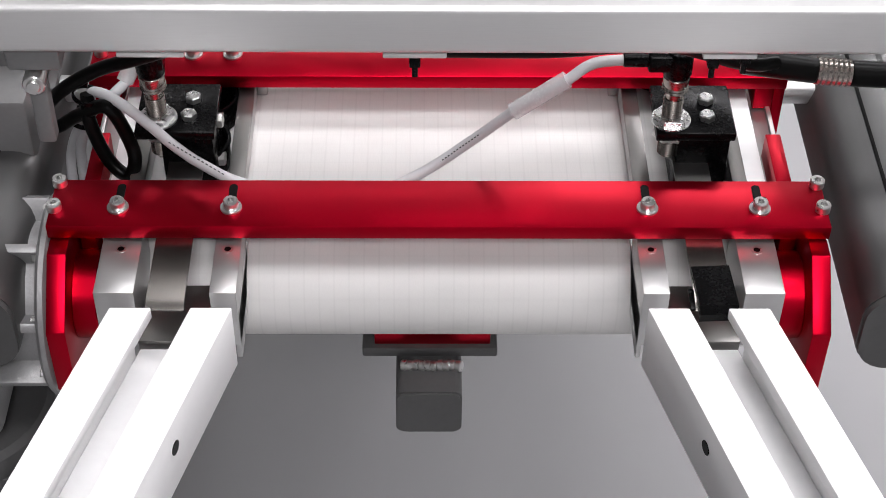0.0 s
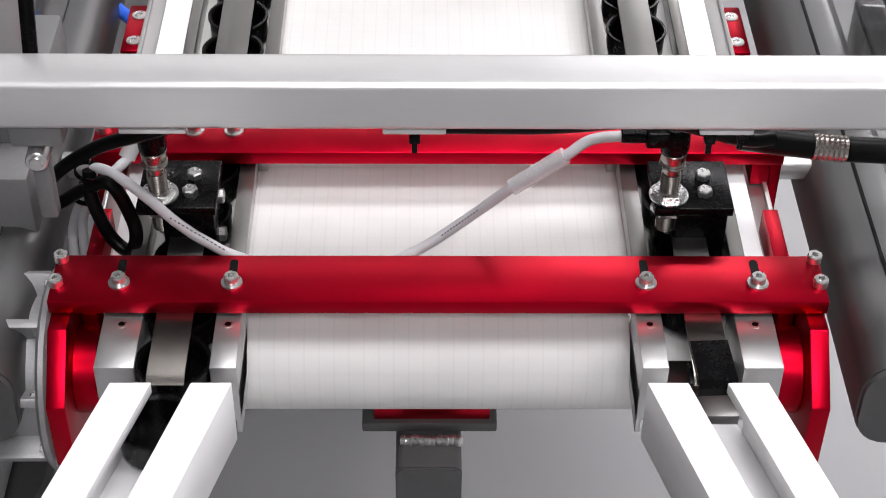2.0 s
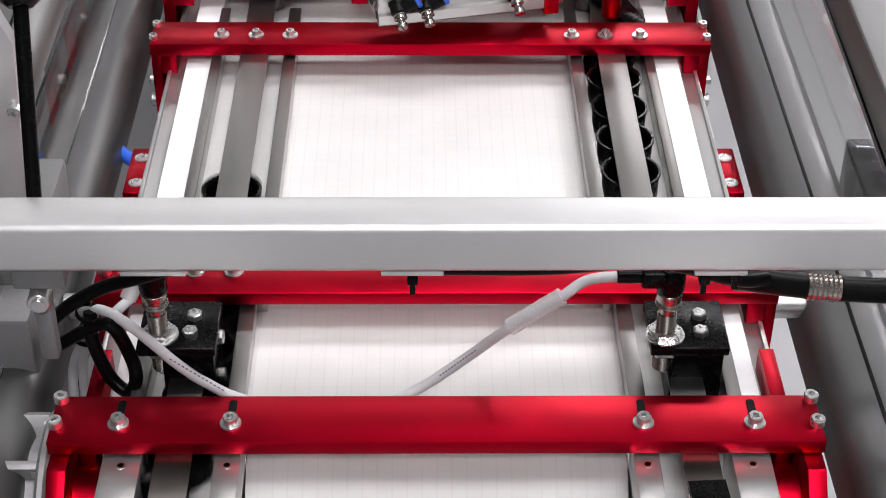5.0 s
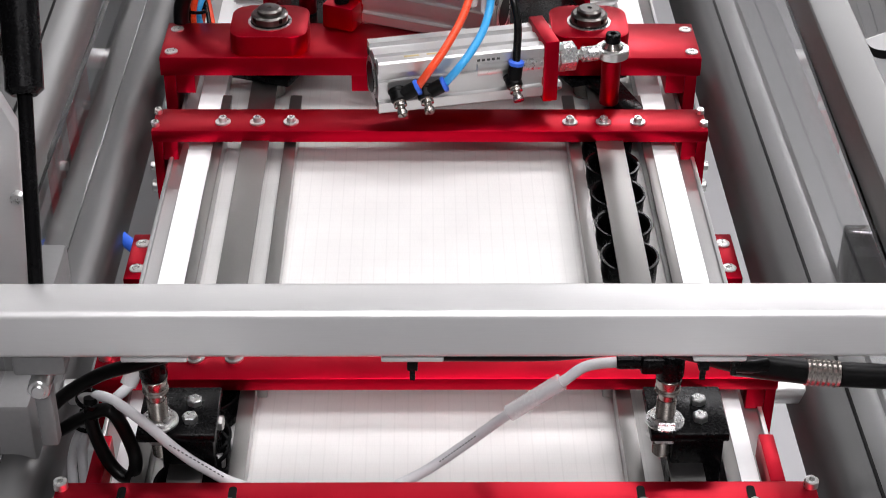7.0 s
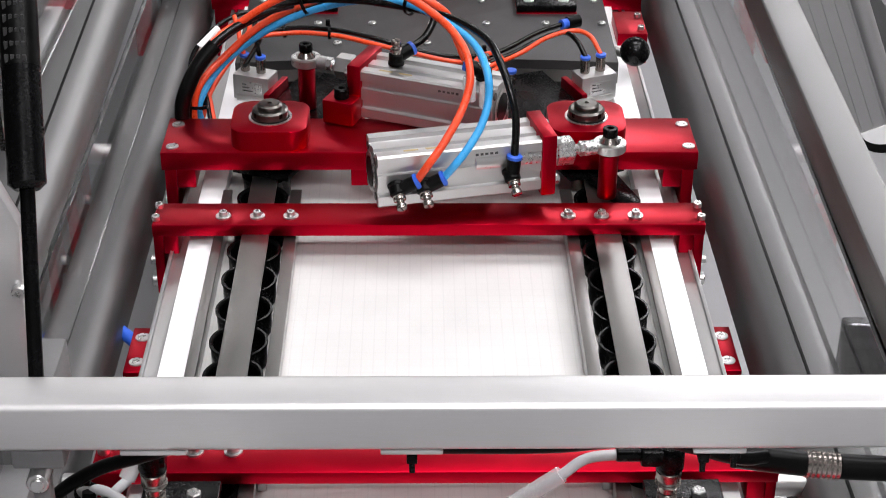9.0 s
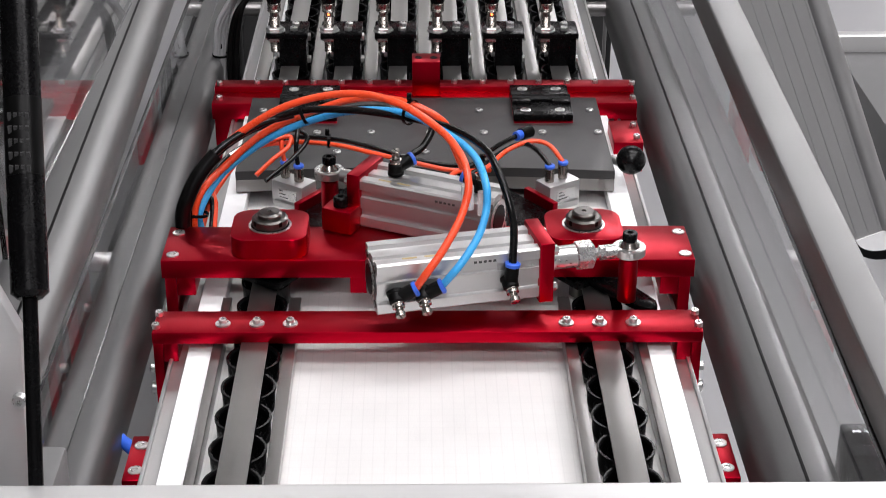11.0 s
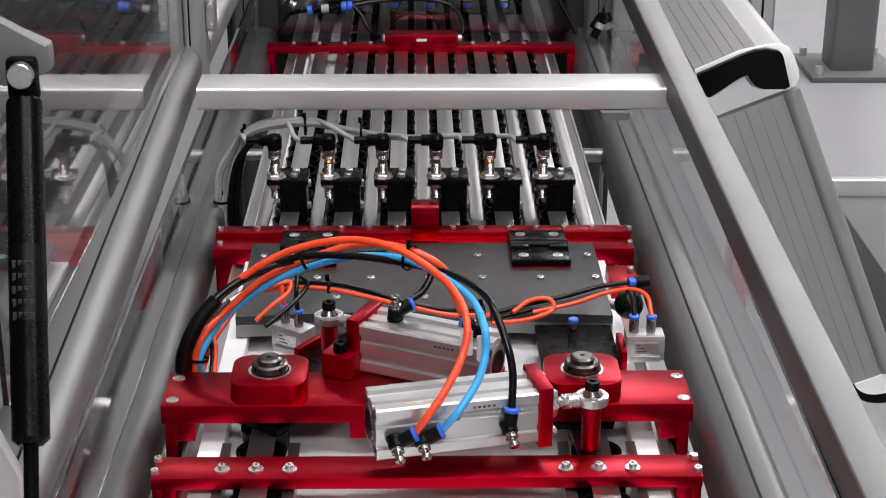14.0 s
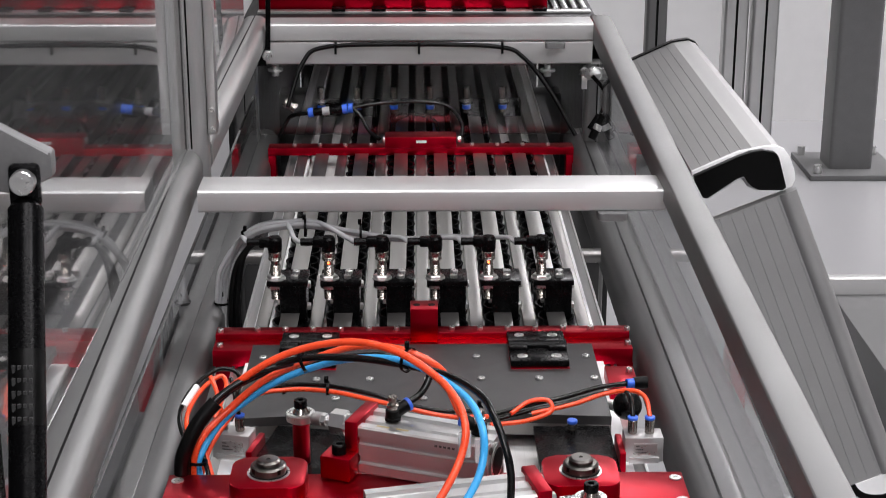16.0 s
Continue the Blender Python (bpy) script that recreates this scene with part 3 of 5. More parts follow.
for s, x in ((-1, -0.283), (1, 0.283)):
    p2 = thing("frame_post", (x, 2.0, 0), "upright aluminium frame post of the rear hood", "post", "hood posts")
    part("tube", prism(rounded(x - 0.02, x + 0.02, 1.86, 1.90, 0.008), "z", 0.0, 1.016), PROFILE_DIM, p2)
    part("slot", box(x - 0.001, x + 0.001, 1.8594, 1.86, 0.6, 1.016, 0), RUBBER, p2, "dark slot")

# clear side panels
for x, y0, y1, z0, z1 in ((-0.266, 0.0, 1.85, 0.8886, 0.97), (-0.295, 0.3, 1.275, 1.036, 1.6), (-0.28, 1.32, 1.85, 1.09, 1.6)):
    p = solo("guard_window", box(x - 0.002, x + 0.002, y0, y1, z0, z1, 0), GLASS, (x, (y0 + y1) / 2, z0), "clear polycarbonate guard panel", "panel", "clear guard panels")
    p.visible_shadow = False
p = solo("guard_window", prism([(0.0, 0.885), (1.84, 0.885), (1.84, 1.052), (0.0, 0.957)], "x", 0.284, 0.288), GLASS, (0.286, 0.9, 0.885), "clear polycarbonate guard panel with a sloping top", "panel", "clear guard panels")
p.visible_shadow = False
p = solo("guard_window", box(-0.262, 0.262, 1.848, 1.852, 0.905, 1.0172, 0), GLASS, (0, 1.85, 0.905), "clear window below the rear guard bar", "panel", "clear guard panels")
p.visible_shadow = False

# gas spring at the guard
gs = thing("gas_spring", (-0.219, 0.0, 1.0), "black gas spring with a piston rod and clevis", "gas spring")
A, B, Cc = Vector((-0.219, 0.012, 0.985)), Vector((-0.221, 0.072, 1.129)), Vector((-0.2385, 0.201, 1.288))
part("piston_rod", rod(A, B + (Cc - B) * 0.05, 0.0042), BLACK, gs, "glossy black piston rod")
part("cylinder", lathe([(0.007, 0), (0.0105, 0.003), (0.0105, (Cc - B).length - 0.004), (0.008, (Cc - B).length)], B, Cc - B, 28), BLACK, gs)
k0 = B + (Cc - B) * 0.33
part("label_band", lathe([(0.01062, 0), (0.01062, 0.045)], k0, Cc - B, 28), RUBBER, gs, "black printed band")
for row in range(5):
    d = (Cc - B).normalized()
    for col in range(4):
        q = k0 + d * (0.006 + 0.0075 * row) + Vector((-0.005 + 0.0032 * col, -0.0096, 0.0035))
        part("print_bar", box(q.x - 0.001, q.x + 0.001, q.y - 0.0008, q.y + 0.0008, q.z - 0.0022, q.z + 0.0022, 0), FAINT, gs)
part("clevis", box(-0.247, -0.229, 0.196, 0.206, 1.286, 1.312, 0.003), BLACK, gs)
part("clevis_pin", rod((-0.2375, 0.190, 1.303), (-0.2375, 0.211, 1.303), 0.0075), CHROME, gs)
part("bracket", prism([(-0.29, 1.30), (-0.245, 1.292), (-0.222, 1.303), (-0.222, 1.318), (-0.26, 1.335), (-0.29, 1.36)], "y", 0.204, 0.216, 0.002), MID_PAINT, gs, "grey cast bracket")
part("lower_bracket", box(-0.232, -0.203, 0.004, 0.026, 0.992, 1.0066, 0.002), MID_PAINT, gs)
part("lower_pin", join(rod((-0.2185, 0.0, 0.985), (-0.2185, 0.022, 0.985), 0.0062), rod((-0.2185, -0.0015, 0.985), (-0.2185, 0.0, 0.985), 0.0038)), CHROME, gs, "bright hinge screw")
part("lower_link", box(-0.2235, -0.2135, 0.006, 0.016, 0.94, 0.985, 0.002), MID_PAINT, gs)

# side plate of the guard next to the gas spring
sp = thing("hinge_plate", (-0.27, 0.1, 0.9), "pale grey painted hinge plate with a screw", "plate")
part("plate", prism([(-0.30, 0.95), (-0.2425, 0.95), (-0.2405, 1.03), (-0.236, 1.09), (-0.252, 1.13), (-0.30, 1.13)], "y", 0.1, 0.112, 0.002), PROFILE_X_LIT, sp)
shared("screw", CAP, (-0.241, 0.1, 1.048), sp, (90, 0, 0))
part("lower_box", box(-0.30, -0.2425, 0.095, 0.2, 0.9, 0.9495, 0.003), MID_PAINT, sp)

# smoked plastic cover beyond the base profile
sc = thing("terminal_cover", (0.31, 0.3, 0.85), "small smoked plastic terminal cover", "cover")
part("shell", box(0.300, 0.350, 0.262, 0.292, 0.862, 0.905, 0.002), SMOKE, sc)
part("insert", box(0.304, 0.345, 0.266, 0.288, 0.863, 0.895, 0.002), GREY_PAINT, sc)


# ---- ribbed aluminium door profiles on the guard ----
def ribbed(y0, y1, x, z, label):
    d = thing("door_profile", (x + 0.05, (y0 + y1) / 2, z), label, "profile", "ribbed door profiles")
    pts = []
    n = 6
    for i in range(n):
        a, b_ = i / n, (i + 0.95) / n
        pts += [(x + 0.072 * a, z + 0.033 * a), (x + 0.072 * b_, z + 0.033 * b_), (x + 0.072 * (i + 0.96) / n, z + 0.033 * b_ - 0.0006), (x + 0.072 * (i + 0.995) / n, z + 0.033 * b_ - 0.0006)]
    edge = [(0.080, 0.034), (0.096, 0.036), (0.108, 0.031), (0.115, 0.021), (0.121, 0.006), (0.1235, -0.006), (0.120, -0.016), (0.110, -0.0205), (0.079, -0.0205), (0.067, -0.0155), (0.0595, -0.004), (0.052, -0.0055), (0.018, -0.031)]
    pts += [(x + u, z + w) for u, w in edge] + [(x, z - 0.024)]
    part("extrusion", prism(pts, "y", y0, y1), DOOR, d)
    part("far_cap", prism([(u, w + 0.0025) for u, w in pts[:-1]] + [(x, z - 0.024)], "y", y1, y1 + 0.012), RUBBER, d, "black far end cap")
    rim = [(x - 0.003, z + 0.005), (x + 0.052, z + 0.030)] + [(x + 0.002 + u, z + 0.002 + w) for u, w in edge] + [(x - 0.001, z - 0.026)]
    part("white_end_cap", prism(rim, "y", y0 - 0.007, y0, 0.0006), WHITE_PLASTIC, d, "white plastic end cap")
    dark = [(x - 0.002, z + 0.002), (x + 0.052, z + 0.0268), (x + 0.066, z + 0.0325), (x + 0.081, z + 0.0346)]
    dark += [(x + 0.092 + 0.0100 * math.cos(radians(a)), z + 0.022 + 0.0105 * math.sin(radians(a))) for a in (70, 40, 10)]
    dark += [(x + 0.113, z - 0.013), (x + 0.108, z - 0.0165), (x + 0.080, z - 0.0165), (x + 0.070, z - 0.012), (x + 0.0635, z - 0.0055), (x + 0.060, z + 0.003), (x + 0.052, z - 0.001), (x + 0.016, z - 0.027), (x + 0.004, z - 0.024)]
    part("dark_inset", prism(dark, "y", y0 - 0.016, y0 - 0.007, 0.0012), RUBBER, d, "black rounded end inset")
    return d


def leaning_door(top, foot):
    """Second door profile, leaning down and outwards from the first one's end cap."""
    d = thing("door_profile", tuple(foot), "ribbed satin aluminium door profile leaning outwards from the cap", "profile", "ribbed door profiles")
    along = (foot - top).normalized()
    across = Vector((0.93, 0.0, 0.37))
    across = (across - along * across.dot(along)).normalized()
    out = across.cross(along)
    if out.y > 0:
        out = -out
    length = (foot - top).length

    def laid(pts, a, b, flat=False):
        """Prism of (u, w) points; flat lays the outline in the face and gives it depth a to b."""
        bm = bmesh.new()
        rings = []
        for s in (a, b):
            ring = []
            for u, w in pts:
                q = top + across * u + (along * w + out * s if flat else out * w + along * s)
                ring.append(bm.verts.new(q))
            rings.append(ring)
        n = len(pts)
        bm.faces.new(rings[0])
        bm.faces.new(rings[1][::-1])
        for i in range(n):
            bm.faces.new((rings[0][i], rings[1][i], rings[1][(i + 1) % n], rings[0][(i + 1) % n]))
        bmesh.ops.recalc_face_normals(bm, faces=bm.faces[:])
        return bm

    pts = [(-0.092, -0.02), (-0.092, 0.0)]
    for i in range(6):
        u = -0.092 + 0.0152 * i
        pts += [(u + 0.0143, 0.0), (u + 0.0146, -0.0007), (u + 0.0150, -0.0007), (u + 0.0152, 0.0)]
    for i in range(10):
        a = radians(150 - 22 * i)
        pts.append((0.0125 + 0.0125 * math.cos(a), -0.006 + 0.0115 * math.sin(a)))
    part("extrusion", laid(pts[:-1] + [(0.0, -0.02)], 0.0, length), DOOR, d)
    lobe = [(0.004 + 0.038 * math.cos(radians(a)), length + 0.026 * math.sin(radians(a))) for a in range(0, 181, 12)]
    part("white_end_cap", laid(lobe, -0.022, 0.002, True), WHITE_PLASTIC, d, "white plastic end cap")
    dark = [(0.006 + 0.046 * math.cos(radians(a)), length + 0.006 + 0.036 * math.sin(radians(a))) for a in range(0, 181, 12)]
    part("dark_inset", laid(dark, -0.026, -0.004, True), RUBBER, d, "black rounded end inset")
    part("dark_bar", laid([(-0.09, length), (-0.03, length), (-0.03, length + 0.02), (-0.09, length + 0.02)], -0.024, -0.006, True), RUBBER, d)
    return d


leaning_door(Vector((0.4365, 1.207, 0.990)), Vector((0.583, 1.167, 0.630)))
ribbed(1.225, 1.885, 0.334, 1.013, "ribbed satin aluminium door profile behind the first one")

# ---- geared motor beside the roller ----
gm = thing("gear_motor", (-0.28, 0.0, 0.75), "grey cast geared motor flanged to the roller end", "motor")
part("flange", rod((-0.2295, 0.0, 0.828), (-0.2225, 0.0, 0.828), 0.062, 48, 0.002), CAST, gm)
part("gearbox", rod((-0.27, 0.0, 0.828), (-0.2295, 0.0, 0.828), 0.046, 40, 0.003), CAST, gm)
for k in range(8):
    a = radians(45 * k + 20)
    cy, cz = 0.05 * math.cos(a), 0.828 + 0.05 * math.sin(a)
    part("rib", turned(box(-0.262, -0.2295, 0.03, 0.06, 0.825, 0.831, 0.001), (-0.25, 0.0, 0.828), 45 * k + 20, "X"), CAST, gm)
    shared("screw", HEXBOLT, (-0.2295, cy * 1.06, 0.828 + (cz - 0.828) * 1.06), gm, (0, -90, 0))
part("housing", box(-0.36, -0.262, -0.06, 0.06, 0.76, 0.885, 0.008), CAST, gm)
for k in range(9):
    part("cooling_fin", box(-0.40, -0.24, -0.07 + 0.012 * k, -0.066 + 0.012 * k, 0.66, 0.735, 0.001), GREY_PAINT, gm)
part("motor_body", rod((-0.30, -0.02, 0.60), (-0.30, -0.02, 0.755), 0.06, 40, 0.004), GREY_PAINT, gm)

jb = thing("junction_box", (-0.27, 0.1, 0.8), "dark grey painted housing beside the base profile", "box")
part("body", box(-0.33, -0.2435, 0.06, 0.17, 0.80, 0.925, 0.004), MID_PAINT, jb)
part("lower", box(-0.33, -0.242, 0.055, 0.17, 0.74, 0.80, 0.006), GREY_PAINT, jb)


# ---- inductive sensors on brackets ----
def sensor(x, y, label, group, tall=0.055, lit=False, up=0.0, shift=0.0):
    """A threaded sensor in a black angle bracket; x, y is the bracket's middle."""
    b = thing("sensor_bracket", (x, y, 0.87), "black angle bracket clamped over a cup lane", "bracket", group)
    part("upright", box(x - 0.012, x + 0.019, y - 0.006, y + 0.034, 0.915 + up - tall, 0.911 + up, 0.0012), BLACK, b)
    part("arm", box(x - 0.026, x + 0.021, y - 0.010, y + 0.036, 0.911 + up, 0.917 + up, 0.001), BLACK, b)
    bolt(b, x + 0.006, y + 0.020, 0.917 + up, "hex")
    bolt(b, x + 0.005, y + 0.004, 0.917 + up, "hex")
    shared("screw", HEXBOLT, (x + 0.019, y + 0.016, 0.905 + up), b, (0, 90, 0))
    shared("screw", HEXBOLT, (x + 0.019, y + 0.010, 0.880 + up), b, (0, 90, 0))
    shared("screw", HEXBOLT, (x - 0.012, y + 0.008, 0.888 + up), b, (0, -90, 0))
    s = thing("proximity_sensor", (x - 0.018, y, 0.88), label, "sensor", group + " sensors")
    sx, sy = x - 0.0165 + shift, y + 0.003
    thread = [(0.0052, 0.892)]
    z = 0.893
    while z < 0.934:
        thread += [(0.006, z), (0.0055, z + 0.0007)]
        z += 0.0014
    part("threaded_barrel", lathe([(r, h - 0.892) for r, h in thread], (sx, sy, 0.892 + up), n=20), NICKEL, s)
    for z0 in (0.9175 + up, 0.906 + up):
        part("lock_nut", lathe([(0.0102, 0), (0.0102, 0.0032), (0.0095, 0.004)], (sx, sy, z0), n=6), CHROME, s, "hexagonal lock nut")
    part("washer", tube_ring(0.006, 0.0118, 0.001, 24, (sx, sy, 0.917 + up)), CHROME, s)
    part("neck", rod((sx, sy, 0.934 + up), (sx, sy, 0.941 + up), 0.005), NICKEL, s)
    part("knurled_nut", lathe([(0.0072, 0), (0.0078, 0.001), (0.0072, 0.002), (0.0078, 0.003), (0.0072, 0.004), (0.0078, 0.008), (0.0078, 0.010), (0.0068, 0.011)], (sx, sy, 0.940 + up), n=28), NICKEL, s)
    part("plug", join(lathe([(0.0078, 0), (0.0085, 0.002), (0.0085, 0.014), (0.0065, 0.017)], (sx, sy, 0.951 + up), n=20), box(sx - 0.018, sx + 0.002, sy - 0.0065, sy + 0.0065, 0.956 + up, 0.967 + up, 0.002) if x > 0 or y > 0.5 else box(sx - 0.002, sx + 0.0085, sy - 0.0065, sy + 0.03, 0.956 + up, 0.967 + up, 0.002), rod((sx - 0.017, sy, 0.9615 + up), (sx - 0.032, sy, 0.9615 + up), 0.0045) if x > 0 or y > 0.5 else rod((sx, sy + 0.02, 0.96 + up), (sx + 0.002, sy + 0.05, 0.965 + up), 0.0045)), BLACK, s, "black angled plug")
    if lit:
        part("status_lamp", rod((sx, sy - 0.0046, 0.9375 + up), (sx, sy - 0.0056, 0.9375 + up), 0.0014, 10), LED, s, "glowing orange status lamp")


sensor(-0.1525, 0.053, "threaded metal proximity sensor with a black plug", "outlet sensor brackets", shift=0.003)
sensor(0.1535, 0.053, "threaded metal proximity sensor with a black angled plug", "outlet sensor brackets")
LANES = [-0.1554 + 0.0617 * i for i in range(6)]
for i, lx in enumerate(LANES):
    sensor(lx, 1.075, "threaded metal proximity sensor with a black angled plug", "infeed sensor brackets", 0.045, i in (1, 4), 0.014)

# ---- six infeed lanes ----
for i in range(7):
    x = -0.1554 - 0.03085 + 0.0617 * i
    r = thing("lane_rail", (x, 1.5, 0.867), "bare aluminium divider rail between infeed lanes", "rail", "infeed lane rails")
    part("web", box(x - 0.006, x + 0.006, 1.0, 2.5, 0.8672, 0.8835, 0.0006), ALU_Y, r)
    part("cap", box(x - 0.0075, x + 0.0075, 1.0, 2.5, 0.8835, 0.8868, 0.0006), STEEL, r)
for lx in LANES:
    st = thing("hold_down_strip", (lx, 1.5, 0.889), "flat brushed steel strip over an infeed lane", "strip", "infeed hold-down strips")
    part("strip", box(lx - 0.0105, lx + 0.0105, 0.985, 2.5, 0.8895, 0.8912, 0.0003), STEEL, st)

# ---- hinged cover plate and its beam ----
kb = thing("hinge_beam", (0, 0.97, 0.88), "red anodised stepped beam carrying two black hinges", "beam", "red cross beams")
part("body", box(-0.232, 0.2285, 0.945, 0.978, 0.876, 0.8945, 0.001), RED, kb)
part("rear_strip", box(-0.232, 0.2285, 0.978, 1.0, 0.876, 0.901, 0.001), RED, kb)
part("stop_block", box(-0.0155, 0.0150, 0.966, 0.9945, 0.8945, 0.934, 0.001), RED, kb, "red upright stop block")
for x in (-0.0085, 0.008):
    part("blind_hole", lathe([(0.004, 0), (0.004, 0.0004)], (x, 0.980, 0.9339)), RUBBER, kb)
for i in range(13):
    x = -0.186 + i * 0.031
    if abs(x) > 0.02:
        bolt(kb, x, 0.989, 0.901, "small")
for s in (-1, 1):
    bolt(kb, 0.2265 * s, 0.985, 0.901, "small")
    bolt(kb, 0.2265 * s - 0.002 * s, 0.958, 0.8945, "small")
    part("leg", box(*sorted((0.23 * s, 0.205 * s)), 0.95, 0.995, 0.82, 0.876, 0.001), RED_Y, kb)
cp = thing("cover_plate", (0, 0.82, 0.9), "dark grey hinged cover plate with small screws", "plate")
bow = [(-0.1865 + 0.3685 * i / 16, 0.744 + 0.010 * (1 - ((i - 8) / 8) ** 2)) for i in range(17)]
part("plate", prism(bow + [(0.182, 0.938), (-0.1865, 0.938)], "z", 0.8945, 0.904, 0.0006), PLATE_GREY, cp)
part("edge_rail", prism(bow + [(u, w + 0.008) for u, w in bow[::-1]], "z", 0.882, 0.8945, 0.0004), STEEL, cp, "bare steel edge rail")
for x in (-0.115, -0.06, 0.0, 0.055, 0.115, 0.172, -0.172):
    for y in (0.84, 0.90):
        bolt(cp, x + (0.0 if y > 0.85 else 0.003), y, 0.9038, "button")
for x in (-0.002, -0.09):
    bolt(cp, x, 0.79, 0.9038, "button")
for x in (-0.124, 0.121):
    h = part("hinge", join(box(x - 0.031, x + 0.031, 0.869, 0.908, 0.9045, 0.9115, 0.0015), box(x - 0.031, x - 0.011, 0.9, 0.915, 0.9045, 0.9145, 0.002), box(x + 0.011, x + 0.031, 0.9, 0.915, 0.9045, 0.9145, 0.002)), BLACK, cp, "black plastic hinge")
    part("rear_leaf", join(box(x - 0.031, x + 0.031, 0.922, 0.957, 0.9045, 0.9115, 0.0015), box(x - 0.010, x + 0.010, 0.91, 0.93, 0.9045, 0.9145, 0.002), box(x - 0.031, x + 0.031, 0.9395, 0.957, 0.8947, 0.906, 0.0008)), BLACK, h)
    part("knuckle", rod((x - 0.031, 0.915, 0.911), (x + 0.031, 0.915, 0.911), 0.0058), BLACK, h)
    part("red_shim", box(x - 0.031, x + 0.031, 0.866, 0.93, 0.9006, 0.9044, 0.0004), RED, h, "red spacer plate")
    for dx in (-0.018, 0.018):
        bolt(h, x + dx, 0.883, 0.9113, "flat")
        bolt(h, x + dx, 0.943, 0.9113, "flat")
lug = thing("latch_lug", (0.2, 0.86, 0.86), "red latch bracket beside the cover plate", "bracket")
part("lug", box(0.192, 0.2225, 0.84, 0.90, 0.86, 0.893, 0.001), RED_Y, lug)
bolt(lug, 0.2165, 0.852, 0.893, "small")
bolt(lug, 0.2165, 0.884, 0.893, "small")
kn = thing("ball_knob", (0.199, 0.75, 0.9), "glossy black ball knob on the cover plate", "knob")
part("ball", lathe([(0.004, 0)] + [(0.0145 * math.sin(radians(a)), 0.0165 - 0.0145 * math.cos(radians(a))) for a in range(20, 176, 12)] + [(0.0005, 0.031)], (0.197, 0.7705, 0.896), (0.1, -0.5, 0.6), 28), CUP, kn)
part("stem", rod((0.182, 0.79, 0.897), (0.1975, 0.769, 0.898), 0.004), CHROME, kn)


# ---- pneumatic cylinders ----
def fitting(parent, base, axis, out, ring=BLUE_RING):
    """Flow-control elbow: body, adjusting screw, push-in socket with a coloured ring."""
    base, axis, out = Vector(base), Vector(axis).normalized(), Vector(out).normalized()
    mid = base + axis * 0.007
    part("elbow", join(lathe([(0.0058, 0), (0.0072, 0.001), (0.0072, 0.0035), (0.0066, 0.004), (0.0066, 0.0105), (0.0055, 0.0115)], base, axis, 24), rod(mid, mid + out * 0.0155, 0.0058, 24)), RUBBER, parent, "black elbow fitting")
    part("adjusting_screw", lathe([(0.0050, 0.0112), (0.0052, 0.0122), (0.0046, 0.0128), (0.0052, 0.0134), (0.0052, 0.0155), (0.0034, 0.016), (0.0031, 0.0172), (0.0034, 0.0178), (0.0031, 0.0184), (0.0034, 0.0192), (0.0043, 0.0196), (0.0043, 0.0228), (0.0038, 0.0234)], base, axis, 20), NICKEL, parent, "nickel adjusting screw")
    side = axis.cross(out).normalized()
    slot = hose([base + axis * 0.0233 - side * 0.004, base + axis * 0.0233, base + axis * 0.0233 + side * 0.004], 0.0005, 8, 1)
    part("driver_slot", slot, RUBBER, parent, "dark screwdriver slot")
    part("push_ring", lathe([(0.0060, 0.0150), (0.0064, 0.0155), (0.0064, 0.0178), (0.0050, 0.0186)], mid, out, 24), ring, parent, "blue push-in ring")
    return mid + out * 0.0165


